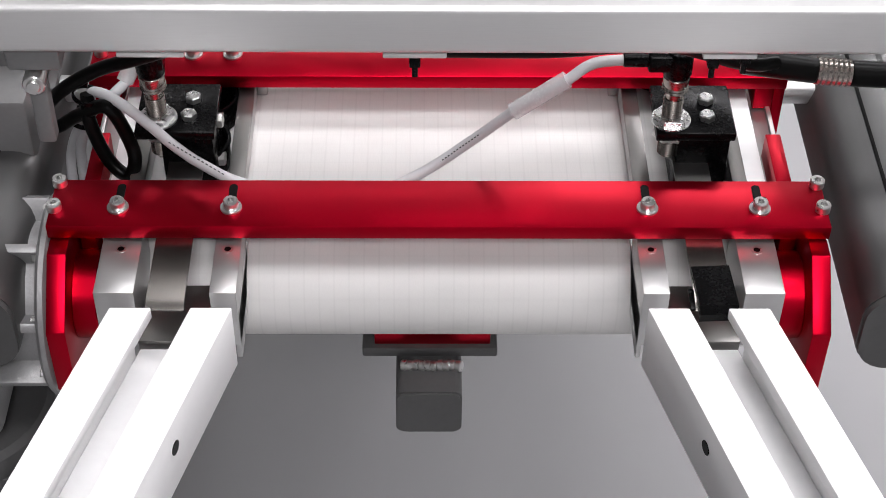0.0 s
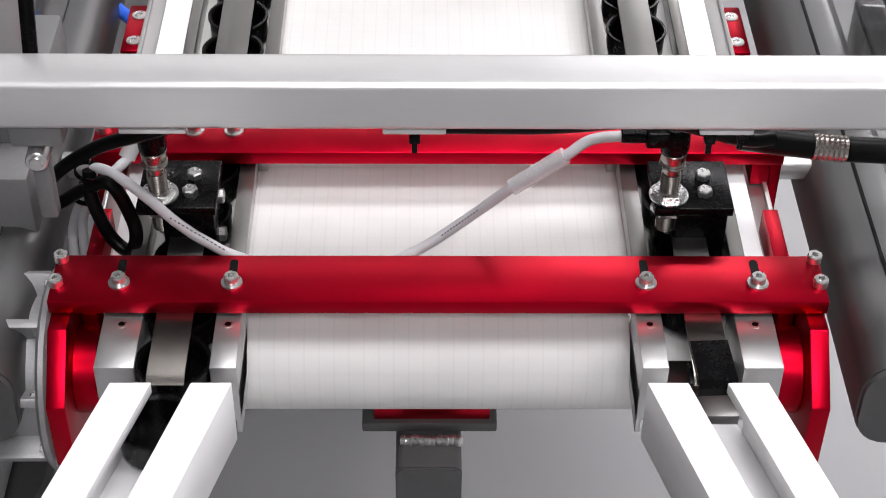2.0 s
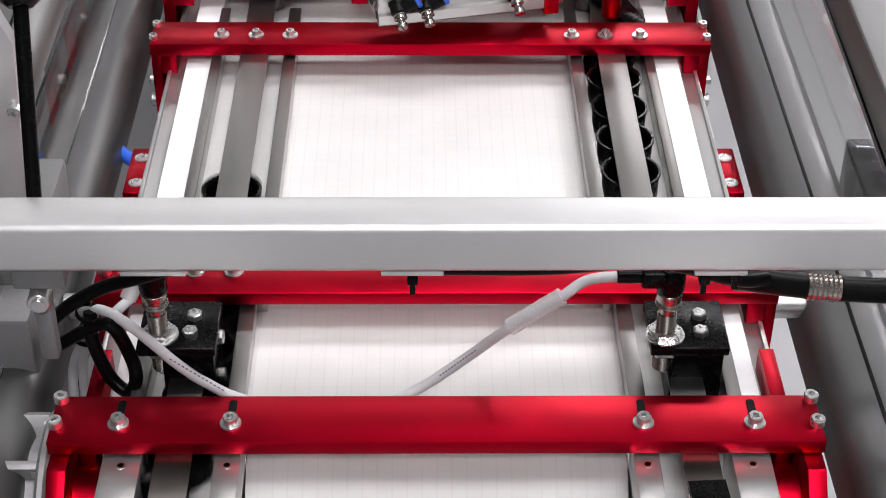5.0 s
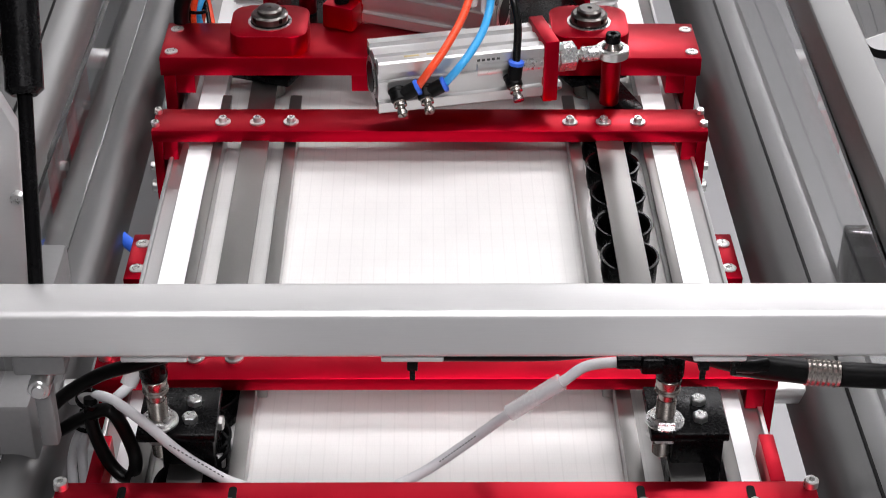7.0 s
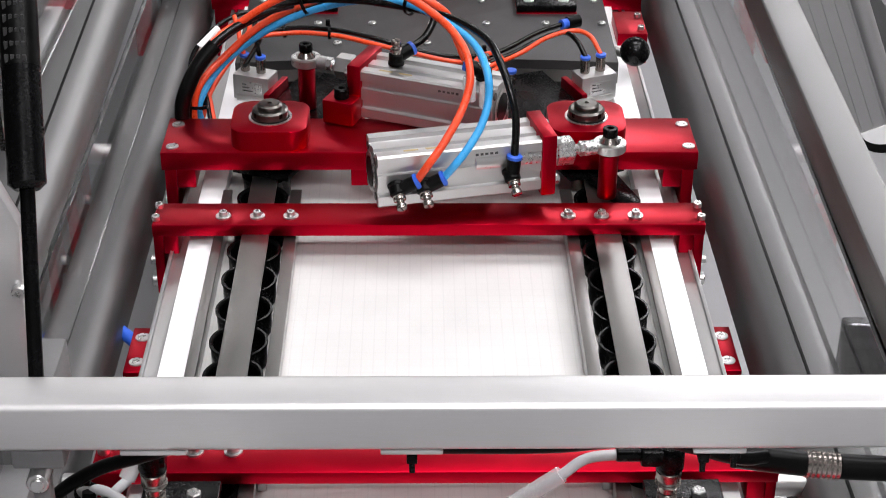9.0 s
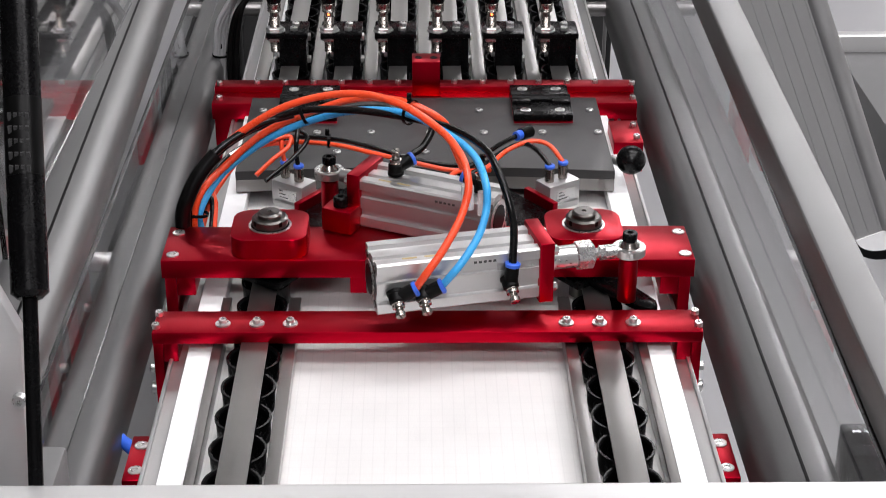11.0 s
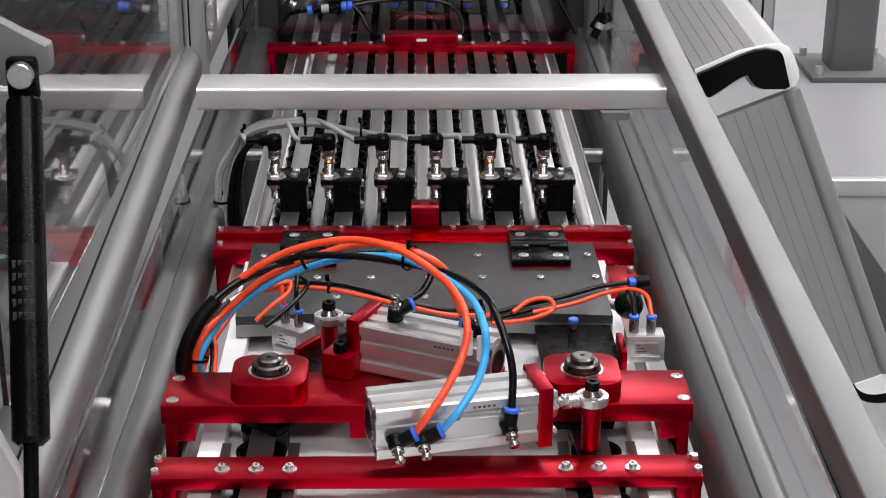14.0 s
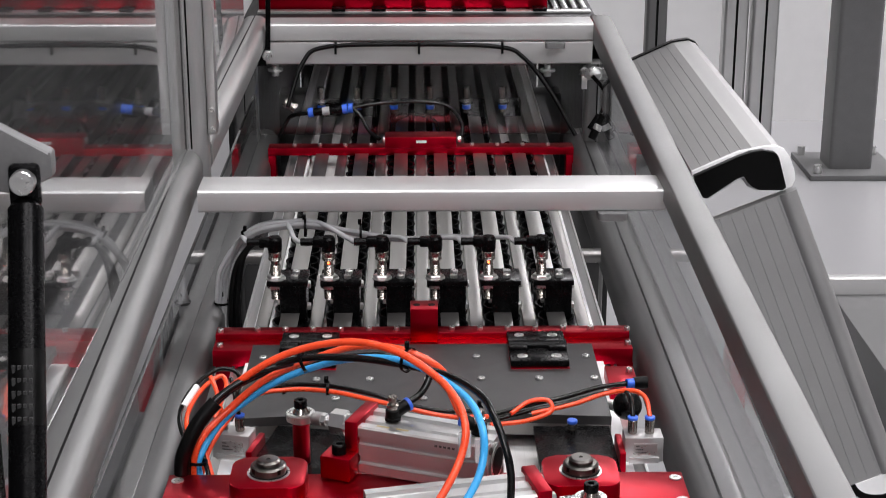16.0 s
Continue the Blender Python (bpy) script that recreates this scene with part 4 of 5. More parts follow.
def air_cylinder(c, length, yaw, red_end, label, h=0.045, w=0.045):
    """Square profile cylinder along its own x axis, turned by yaw about c; red_end 1 or -1 carries the red flange."""
    t = thing("air_cylinder", c, label, "cylinder", "air cylinders")
    x0, x1 = c[0] - length / 2, c[0] + length / 2
    z0, z1, ya, yb = c[2] - h / 2, c[2] + h / 2, c[1] - w / 2, c[1] + w / 2
    q = 0.0035
    sec = []
    # grooved square section
    for (ay, az), (by, bz) in (((ya, z0), (yb, z0)), ((yb, z0), (yb, z1)), ((yb, z1), (ya, z1)), ((ya, z1), (ya, z0))):
        u = Vector((by - ay, bz - az))
        L = u.length
        u.normalize()
        nrm = Vector((-u.y, u.x))
        for d, e in ((0.0015, 0), (0.0095, 0), (0.0105, q), (0.0165, q), (0.0172, 0.001), (L - 0.0172, 0.001), (L - 0.0165, q), (L - 0.0105, q), (L - 0.0095, 0), (L - 0.0015, 0)):
            p = Vector((ay, az)) + u * d + nrm * e
            sec.append((p.x, p.y))
    part("profile_body", turned(prism(sec, "x", x0, x1), c, yaw), ALU, t)
    xe = x1 if red_end > 0 else x0
    xo = x0 if red_end > 0 else x1
    part("red_flange", turned(box(*sorted((xe, xe + 0.012 * red_end)), ya - 0.002, yb + 0.002, z0 - 0.004, z1 + 0.004, 0.001), c, yaw), RED, t, "red anodised mounting flange")
    part("end_ring", turned(lathe([(0.013, 0), (0.016, 0.001), (0.0165, 0.002)], (xo, c[1], c[2]), (-red_end, 0, 0), 28), c, yaw), CHROME, t)
    part("end_bore", turned(lathe([(0.0125, 0), (0.0125, 0.0024)], (xo, c[1], c[2]), (-red_end, 0, 0), 28), c, yaw), RUBBER, t, "dark end bore")
    for sy in (-1, 1):
        for sz in (-1, 1):
            part("corner_bolt", turned(lathe([(0.0042, 0), (0.0042, 0.004), (0.0035, 0.005)], (xe + 0.012 * red_end, c[1] + sy * 0.0165, c[2] + sz * 0.0165), (red_end, 0, 0), 6), c, yaw), CHROME, t)
            part("tie_bolt", turned(rod((xo, c[1] + sy * 0.0145, c[2] + sz * 0.0155), (xo - 0.0012 * red_end, c[1] + sy * 0.0145, c[2] + sz * 0.0155), 0.0035, 16), c, yaw), DARKSTEEL, t)
    part("front_collar", turned(rod((xe + 0.012 * red_end, c[1], c[2]), (xe + 0.015 * red_end, c[1], c[2]), 0.011, 24), c, yaw), DARKSTEEL, t)
    # printed marks
    for k in range(2):
        part("print_mark", turned(box(c[0] - 0.045 + 0.018 * k, c[0] - 0.033 + 0.018 * k, ya + 0.006, ya + 0.0085, z1 - 0.0002, z1 + 0.00015, 0), c, yaw), OCHRE, t)
    for k in range(5):
        part("print_bar", turned(box(c[0] + 0.012 + 0.004 * k, c[0] + 0.0145 + 0.004 * k, ya - 0.00015, ya + 0.0002, z1 - 0.0075, z1 - 0.0055, 0), c, yaw), INK, t)
    return t


C1 = (0.018, 0.4692, 0.9395)
cyl1 = air_cylinder(C1, 0.134, 13.0, 1, "aluminium air cylinder with a red flange above the cross beam")
ends1 = [fitting(cyl1, (px, 0.4477 + (px - 0.023) * 0.231, 0.9385), (0.22, -0.72, -0.62), (0.88, 0.12, 0.42)) for px in (-0.0285, -0.0075)]
ends1.append(fitting(cyl1, (0.0625, 0.4477 + 0.0395 * 0.231, 0.940), (0.24, -0.72, -0.62), (0.1, 0.1, 1.0)))
part("foot", box(-0.02, 0.05, 0.480, 0.53, 0.905, 0.918, 0.001), RED, cyl1, "red foot to the bearing beam")

C2YAW = -19.0
C2 = (0.0035, 0.591, 0.9435)
cyl2 = air_cylinder(C2, 0.120, C2YAW, -1, "aluminium air cylinder with a red flange behind the bearing beam")
for dx, out in ((-0.036, (0.75, 0.5, 0.3)), (0.045, (-0.9, 0.3, 0.3))):
    fitting(cyl2, (C2[0] + dx * math.cos(radians(C2YAW)), C2[1] + dx * math.sin(radians(C2YAW)), 0.966), (0.0, 0.0, 1.0), out)
part("red_ear", turned(box(C2[0] - 0.088, C2[0] - 0.060, C2[1] - 0.042, C2[1] - 0.018, 0.9205, 0.942, 0.001), C2, C2YAW), RED, cyl2, "red mounting ear")
part("ear_screw", turned(lathe([(0.0065, 0), (0.0065, 0.008), (0.0055, 0.009), (0.003, 0.009), (0.003, 0.005)], (C2[0] - 0.0745, C2[1] - 0.031, 0.942)), C2, C2YAW), BLACK, cyl2, "black cap screw")


# ---- swinging lane gates ----
def gate(px, side, label):
    """Black plate pivoting under a block; the compact cylinder sits at its far end. Built for its inner position."""
    p = thing("lane_gate", (px, 0.556, 0.87), label, "gate", "swinging lane gates")
    s = side
    part("plate", prism([(px - 0.026, 0.53), (px + 0.026, 0.53), (px + (0.046 if s > 0 else 0.028), 0.61), (px + (0.046 if s > 0 else 0.028), 0.735), (px - (0.028 if s > 0 else 0.046), 0.735), (px - (0.028 if s > 0 else 0.046), 0.61)], "z", 0.8925, 0.8985, 0.0008), BLACK, p)
    part("spindle", rod((px, 0.556, 0.87), (px, 0.556, 0.9025), 0.010), DARKSTEEL, p)
    part("side_cheek", box(*sorted((px + 0.0465 * s, px + 0.0525 * s)), 0.652, 0.696, 0.887, 0.908, 0.001), RED, p, "red mounting cheek")
    cx0, cx1 = sorted((px + 0.0525 * s, px + 0.0885 * s))
    part("compact_cylinder", box(cx0, cx1, 0.664, 0.686, 0.893, 0.918, 0.0010), ALU, p, "small aluminium compact cylinder")
    part("cylinder_lip", box(cx0 + 0.004, cx1 - 0.004, 0.661, 0.664, 0.893, 0.899, 0.0006), ALU, p)
    part("label", box(cx0 + 0.008, cx1 - 0.006, 0.6633, 0.6642, 0.901, 0.912, 0), CHROME, p, "small silvery printed label")
    for k in range(3):
        part("label_print", box(cx0 + 0.010, cx0 + 0.020 - 0.003 * k, 0.6628, 0.6634, 0.9030 + 0.0032 * k, 0.9038 + 0.0032 * k, 0), INK, p)
    for dx in (0.008, 0.024):
        part("hose_nipple", rod((cx0 + dx, 0.6755, 0.918), (cx0 + dx, 0.6755, 0.932), 0.0045), NICKEL, p)
        part("push_ring", rod((cx0 + dx, 0.6755, 0.932), (cx0 + dx, 0.6755, 0.935), 0.005), BLUE_RING, p, "blue push-in ring")
    return p


gate_l = gate(-0.1365, -1, "black swinging lane gate with a compact cylinder")
for m, x, dx in ((BLACK_HOSE, -0.2015, -0.003), (ORANGE, -0.2175, -0.004)):
    part("hose_end", hose([(x, 0.6755, 0.933), (x + dx, 0.677, 0.946), (x + 2 * dx, 0.682, 0.956), (x + 4 * dx, 0.692, 0.963)], 0.0022), m, gate_l, "short air hose end")
gate_r = gate(0.1325, 1, "black swinging lane gate with a lever arm")
part("port_nipple", rod((0.1415, 0.726, 0.8985), (0.1415, 0.726, 0.9055), 0.0048), NICKEL, gate_r)
part("port_ring", rod((0.1415, 0.726, 0.9055), (0.1415, 0.726, 0.909), 0.0052), BLUE_RING, gate_r, "blue push-in ring")
part("lever", prism([(0.118, 0.555), (0.147, 0.555), (0.1415, 0.47), (0.136, 0.462), (0.129, 0.462), (0.1235, 0.47)], "z", 0.8925, 0.899, 0.001), BLACK, gate_r, "black lever arm")


def rod_head(at, toward, label):
    """Piston rod with clevis nut and ball eye; at is the eye's middle, the rod runs off along toward."""
    t = thing("piston_rod", at, label, "rod", "piston rods")
    a, d = Vector(at), Vector(toward).normalized()
    part("standoff", rod((at[0], at[1], 0.8992), (at[0], at[1], at[2] - 0.007), 0.008), RED, t, "red round standoff post")
    part("shaft", rod(a + d * 0.044, a + d * 0.115, 0.0095, 24), CHROME, t)
    part("hex_nut", lathe([(0.0112, 0), (0.0118, 0.001), (0.0118, 0.014), (0.0105, 0.015)], a + d * 0.032, d, 6), CHROME, t)
    part("threaded_stud", lathe([(0.004 + 0.0006 * (i % 2), 0.0012 * i) for i in range(14)], a + d * 0.018, d, 16), CHROME, t)
    part("stud_nut", lathe([(0.0062, 0), (0.0062, 0.004)], a + d * 0.022, d, 6), CHROME, t)
    part("eye", join(tube_ring(0.0085, 0.0135, 0.0065, 32, (at[0], at[1], at[2] - 0.0033)), tube_ring(0.0095, 0.0124, 0.008, 32, (at[0], at[1], at[2] - 0.004))), CHROME, t, "bright rod eye")
    part("eye_neck", rod(a + d * 0.012, a + d * 0.022, 0.0062, 16), CHROME, t)
    part("ball", lathe([(0.005, 0), (0.0074, 0.003), (0.0078, 0.006), (0.0074, 0.009), (0.005, 0.012)], (at[0], at[1], at[2] - 0.006), n=24), NICKEL, t)
    part("cone_washer", lathe([(0.0072, 0), (0.0046, 0.0045), (0.0046, 0.006)], (at[0], at[1], at[2] + 0.004), n=24), NICKEL, t)
    shared("screw", BLACK_CAP, (at[0], at[1], at[2] + 0.009), t)
    return t


rod_r = rod_head((0.1325, 0.484, 0.946), (-0.974, -0.225, 0), "bright piston rod with a ball eye and black screw")
rod_l = rod_head((-0.1365, 0.659, 0.946), (math.cos(radians(C2YAW)), math.sin(radians(C2YAW)), 0), "bright piston rod with a ball eye and black screw")

# ---- hoses ----
HOSES = [
    ("orange_hose", ORANGE, 0.0032, "bright orange air hose arching over the cylinders", [(-0.212, 0.612, 0.9), (-0.212, 0.612, 0.922), (-0.199, 0.628, 0.962), (-0.158, 0.62, 1.002), (-0.117, 0.61, 1.028), (-0.069, 0.59, 1.045), (-0.028, 0.56, 1.049), (0.007, 0.53, 1.038), (0.025, 0.5, 1.027), (0.0304, 0.475, 1.0146), (0.0276, 0.465, 0.9994), (0.0202, 0.452, 0.9858), (0.0084, 0.438, 0.9704), (-0.0028, 0.430, 0.9570), tuple(ends1[0])]),
    ("orange_hose", ORANGE, 0.0032, "bright orange air hose arching over the cylinders", [(-0.2077, 0.602, 0.9), (-0.2077, 0.602, 0.925), (-0.2000, 0.606, 0.947), (-0.181, 0.63, 0.961), (-0.145, 0.64, 0.989), (-0.099, 0.64, 1.01), (-0.059, 0.625, 1.027), (-0.019, 0.594, 1.035), (0.012, 0.588, 1.020), (0.021, 0.592, 0.996), (0.0295, 0.5825, 0.978)]),
    ("blue_hose", BLUE, 0.0032, "sky blue air hose arching over the cylinders", [(-0.2035, 0.616, 0.9), (-0.2035, 0.612, 0.925), (-0.184, 0.636, 0.951), (-0.14, 0.64, 0.984), (-0.094, 0.63, 1.007), (-0.053, 0.61, 1.022), (-0.014, 0.58, 1.029), (0.019, 0.54, 1.026), (0.036, 0.505, 1.024), (0.0438, 0.472, 1.0159), (0.0446, 0.463, 0.9978), (0.039, 0.452, 0.9807), (0.0285, 0.440, 0.9668), (0.0190, 0.434, 0.9560), tuple(ends1[1])]),
    ("black_hose", BLACK_HOSE, 0.0032, "glossy black air hose arching over the cylinders", [(-0.212, 0.605, 0.9), (-0.212, 0.6, 0.925), (-0.201, 0.63, 0.961), (-0.164, 0.63, 0.992), (-0.119, 0.63, 1.012), (-0.068, 0.61, 1.022), (-0.019, 0.585, 1.025), (0.019, 0.548, 1.030), (0.044, 0.51, 1.029), (0.0542, 0.485, 1.0199), (0.062, 0.47, 1.0019), (0.0664, 0.460, 0.9817), tuple(ends1[2])]),
    ("black_hose", BLACK_HOSE, 0.0032, "glossy black air hose arching over the cylinders", [(-0.216, 0.61, 0.9), (-0.215, 0.61, 0.925), (-0.2, 0.64, 0.955), (-0.165, 0.65, 0.983), (-0.119, 0.65, 0.999), (-0.075, 0.64, 1.010), (-0.035, 0.63, 1.016), (-0.008, 0.633, 1.010), (0.003, 0.634, 0.997), (-0.004, 0.622, 0.984), (-0.0165, 0.612, 0.9775)]),
    ("black_hose", BLACK_HOSE, 0.0022, "thin black air hose lying behind the cylinders", [(-0.208, 0.61, 0.9), (-0.2, 0.64, 0.925), (-0.173, 0.7, 0.944), (-0.137, 0.72, 0.949), (-0.094, 0.71, 0.953), (-0.056, 0.69, 0.954), (-0.02, 0.68, 0.947), (0.017, 0.68, 0.939), (0.054, 0.69, 0.935)]),
    ("orange_hose", ORANGE, 0.0022, "thin orange air hose lying behind the cylinders", [(-0.205, 0.615, 0.9), (-0.195, 0.645, 0.925), (-0.167, 0.69, 0.948), (-0.131, 0.71, 0.949), (-0.088, 0.7, 0.951), (-0.051, 0.68, 0.951), (-0.014, 0.67, 0.946), (0.022, 0.67, 0.938), (0.058, 0.688, 0.930)]),
]
HOSES.append(("hose_wrap", RUBBER, 0.0068, "black wrapped bundle holding the air hoses together", [(-0.2166, 0.592, 0.9), (-0.2164, 0.592, 0.928), (-0.2122, 0.592, 0.9439), (-0.2041, 0.598, 0.9605), (-0.1953, 0.604, 0.972), (-0.186, 0.609, 0.981)]))
HOSES.append(("black_hose", BLACK_HOSE, 0.0032, "glossy black air hose leaving the wrapped bundle", [(-0.1945, 0.603, 0.974), (-0.1835, 0.612, 0.9845), (-0.166, 0.62, 0.995), (-0.1445, 0.628, 1.003), (-0.119, 0.634, 1.008)]))
for name, m, r, label, pts in HOSES:
    h = thing(name, pts[0], label, "hose", "air hoses")
    part("tube", hose(pts, r), m, h)


def moving_hose(pivot, label, pieces, group):
    """Small hoses that swing with a gate, built for its outer position."""
    h = thing("gate_hose", pivot, label, "hose", group)
    for name, m, r, pts in pieces:
        part(name, hose(pts, r), m, h)
    return h


hose_r = moving_hose((0.1325, 0.556, 0.87), "black and orange hoses looped to a gate cylinder", [
    ("black_tube", BLACK_HOSE, 0.0024, [(0.06, 0.684, 0.927), (0.099, 0.701, 0.93), (0.131, 0.705, 0.935), (0.165, 0.715, 0.94), (0.188, 0.712, 0.945), (0.193, 0.695, 0.943), (0.193, 0.6755, 0.934)]),
    ("black_tube", BLACK_HOSE, 0.0024, [(0.06, 0.69, 0.930), (0.099, 0.706, 0.934), (0.131, 0.711, 0.939), (0.165, 0.722, 0.944), (0.195, 0.728, 0.946)]),
    ("orange_tube", ORANGE, 0.0022, [(0.06, 0.68, 0.925), (0.093, 0.688, 0.925), (0.118, 0.698, 0.930), (0.116, 0.706, 0.938), (0.098, 0.702, 0.939), (0.08, 0.690, 0.932)]),
    ("orange_tube", ORANGE, 0.0022, [(0.10, 0.699, 0.928), (0.14, 0.704, 0.935), (0.17, 0.712, 0.942), (0.195, 0.708, 0.947), (0.207, 0.695, 0.945), (0.209, 0.6755, 0.934)]),
    ("blue_ring", BLUE_RING, 0.0046, [(0.193, 0.727, 0.946), (0.197, 0.728, 0.946), (0.2, 0.7285, 0.946)]),
    ("black_plug", RUBBER, 0.006, [(0.2, 0.7285, 0.946), (0.207, 0.7295, 0.946), (0.213, 0.73, 0.946)]),
], "gate hoses")
hose_l = moving_hose((-0.1365, 0.556, 0.87), "black and orange hoses looped to a gate cylinder", [
    ("black_tube", BLACK_HOSE, 0.0022, [(-0.195, 0.612, 0.905), (-0.207, 0.622, 0.925), (-0.228, 0.63, 0.935), (-0.244, 0.658, 0.945), (-0.246, 0.694, 0.955), (-0.237, 0.727, 0.96), (-0.22, 0.735, 0.955), (-0.208, 0.71, 0.945), (-0.2015, 0.6755, 0.934)]),
    ("orange_tube", ORANGE, 0.0022, [(-0.193, 0.614, 0.905), (-0.205, 0.624, 0.924), (-0.224, 0.634, 0.932), (-0.238, 0.66, 0.941), (-0.240, 0.694, 0.951), (-0.232, 0.722, 0.956), (-0.223, 0.715, 0.950), (-0.219, 0.695, 0.944), (-0.2175, 0.6755, 0.934)]),
    ("marker_tag", LABEL, 0.0036, [(-0.2445, 0.665, 0.946), (-0.2448, 0.68, 0.950), (-0.2445, 0.695, 0.954)]),
], "gate hoses")


def cable_tie(p, axis, r):
    t = thing("cable_tie", p, "black plastic cable tie round the hoses", "cable tie", "cable ties")
    bm = tube_ring(r, r + 0.0009, 0.0028, 20)
    q = Vector(axis).normalized().to_track_quat("Z", "Y").to_matrix().to_4x4()
    bmesh.ops.transform(bm, matrix=Matrix.Translation(p) @ q, verts=bm.verts)
    part("band", bm, BLACK, t)
    part("lock", box(p[0] - 0.002, p[0] + 0.002, p[1] - 0.002, p[1] + 0.002, p[2] + r, p[2] + r + 0.006, 0.0005), BLACK, t)


for p, axis, r in (((-0.207, 0.603, 0.925), (0.1, 0.2, 1), 0.011), ((-0.112, 0.634, 1.011), (1, 0, 0.35), 0.011), ((-0.017, 0.586, 1.030), (1, -0.7, -0.1), 0.0105), ((-0.137, 0.716, 0.949), (1, 0.2, 0), 0.006), ((-0.094, 0.706, 0.952), (1, 0, 0), 0.006), ((0.03, 0.675, 0.937), (1, 0, 0), 0.006), ((0.05, 0.688, 0.934), (1, 0.3, 0), 0.006)):
    cable_tie(p, axis, r)
for p, d in (((0.030, 0.478, 1.0), (0, 0.2, 1)), ((0.043, 0.475, 0.996), (0, 0.2, 1))):
    t = thing("hose_tag", p, "clear and white hose marker sleeve", "tag", "hose markers")
    a = Vector(p) - Vector(d).normalized() * 0.010
    b = Vector(p) + Vector(d).normalized() * 0.010
    part("sleeve", rod(a, b, 0.0052, 12), LABEL if p[0] < -0.1 else SLEEVE, t)

# ---- sensor cables at the outlet ----
CABLES = [
    ("sensor_cable", GREY_CABLE, 0.0032, "thin grey sensor cable with small print", [(-0.169, 0.105, 0.965), (-0.184, 0.09, 0.926), (-0.193, 0.075, 0.921), (-0.216, 0.08, 0.895), (-0.23, 0.09, 0.861), (-0.232, 0.085, 0.83)]),
    ("sensor_cable", GREY_CABLE, 0.0032, "thin grey sensor cable with small print", [(-0.224, 0.085, 0.83), (-0.222, 0.085, 0.87), (-0.21, 0.075, 0.905), (-0.205, 0.065, 0.928), (-0.196, 0.058, 0.9335), (-0.184, 0.05, 0.932), (-0.17, 0.045, 0.922), (-0.155, 0.04, 0.909), (-0.139, 0.038, 0.896), (-0.115, 0.035, 0.884), (-0.06, 0.03, 0.872), (-0.03, 0.03, 0.885)]),
    ("sensor_cable", GREY_CABLE, 0.0032, "thin grey sensor cable with small print", [(-0.03, 0.03, 0.885), (-0.006, 0.04, 0.892), (0.021, 0.05, 0.907), (0.047, 0.05, 0.931), (0.072, 0.05, 0.950), (0.088, 0.055, 0.959), (0.110, 0.056, 0.9615)]),
    ("power_cable", RUBBER, 0.0042, "thick black cable tied in a loop", [(-0.12, 0.03, 0.998), (-0.167, 0.04, 0.974), (-0.196, 0.05, 0.957), (-0.222, 0.06, 0.933), (-0.236, 0.07, 0.91), (-0.232, 0.07, 0.898), (-0.213, 0.06, 0.916), (-0.193, 0.05, 0.93), (-0.183, 0.05, 0.904), (-0.181, 0.045, 0.891), (-0.187, 0.045, 0.882), (-0.198, 0.05, 0.891), (-0.206, 0.055, 0.915), (-0.206, 0.06, 0.932)]),
    ("power_cable", RUBBER, 0.0042, "black cable along the underside of the guard bar", [(0.0, 0.012, 1.001), (0.06, 0.012, 1.001), (0.12, 0.02, 0.999), (0.17, 0.035, 0.975), (0.19, 0.045, 0.968)]),
]
for name, m, r, label, pts in CABLES:
    h = thing(name, pts[0], label, "cable", "outlet cables")
    part("sheath", hose(pts, r), m, h)
def cable_print(p, q, count):
    """Small unreadable print along a stretch of cable."""
    t = thing("cable_print", p, "small dark print along the grey cable", "print", "cable prints")
    for k in range(count):
        a = Vector(p).lerp(Vector(q), k / count)
        b = Vector(p).lerp(Vector(q), (k + 0.55) / count)
        part("print_bar", rod(a, b, 0.0004, 8, 0.0001), INK, t)


cable_print((0.0, 0.0406, 0.8965), (0.024, 0.0478, 0.9125), 14)
cable_print((-0.158, 0.0384, 0.9135), (-0.126, 0.034, 0.8915), 14)
for p, q in (((0.043, 0.0495, 0.928), (0.073, 0.0505, 0.951)), ((-0.176, 0.098, 0.944), (-0.188, 0.083, 0.923))):
    t = thing("cable_sleeve", p, "clear plastic sleeve round the grey cable", "sleeve", "cable sleeves")
    part("sleeve", hose([p, [(a + b) / 2 for a, b in zip(p, q)], q], 0.0052), SLEEVE, t)
pc = thing("round_connector", (0.2, 0.05, 0.96), "black round cable connector with a knurled metal ring", "connector")
part("plug", join(rod((0.172, 0.05, 0.965), (0.215, 0.05, 0.9585), 0.0075), rod((0.235, 0.05, 0.9565), (0.29, 0.05, 0.953), 0.0075)), RUBBER, pc)
part("knurled_ring", lathe([(0.0078 + 0.0006 * (i % 2), 0.0015 * i) for i in range(14)], (0.215, 0.05, 0.9585), (1, 0, -0.1), 24), NICKEL, pc, "knurled metal ring")
cable_tie((-0.206, 0.058, 0.931), (0.3, 0, 1), 0.008)
cable_tie((-0.217, 0.08, 0.893), (0.3, 0.2, 1), 0.007)

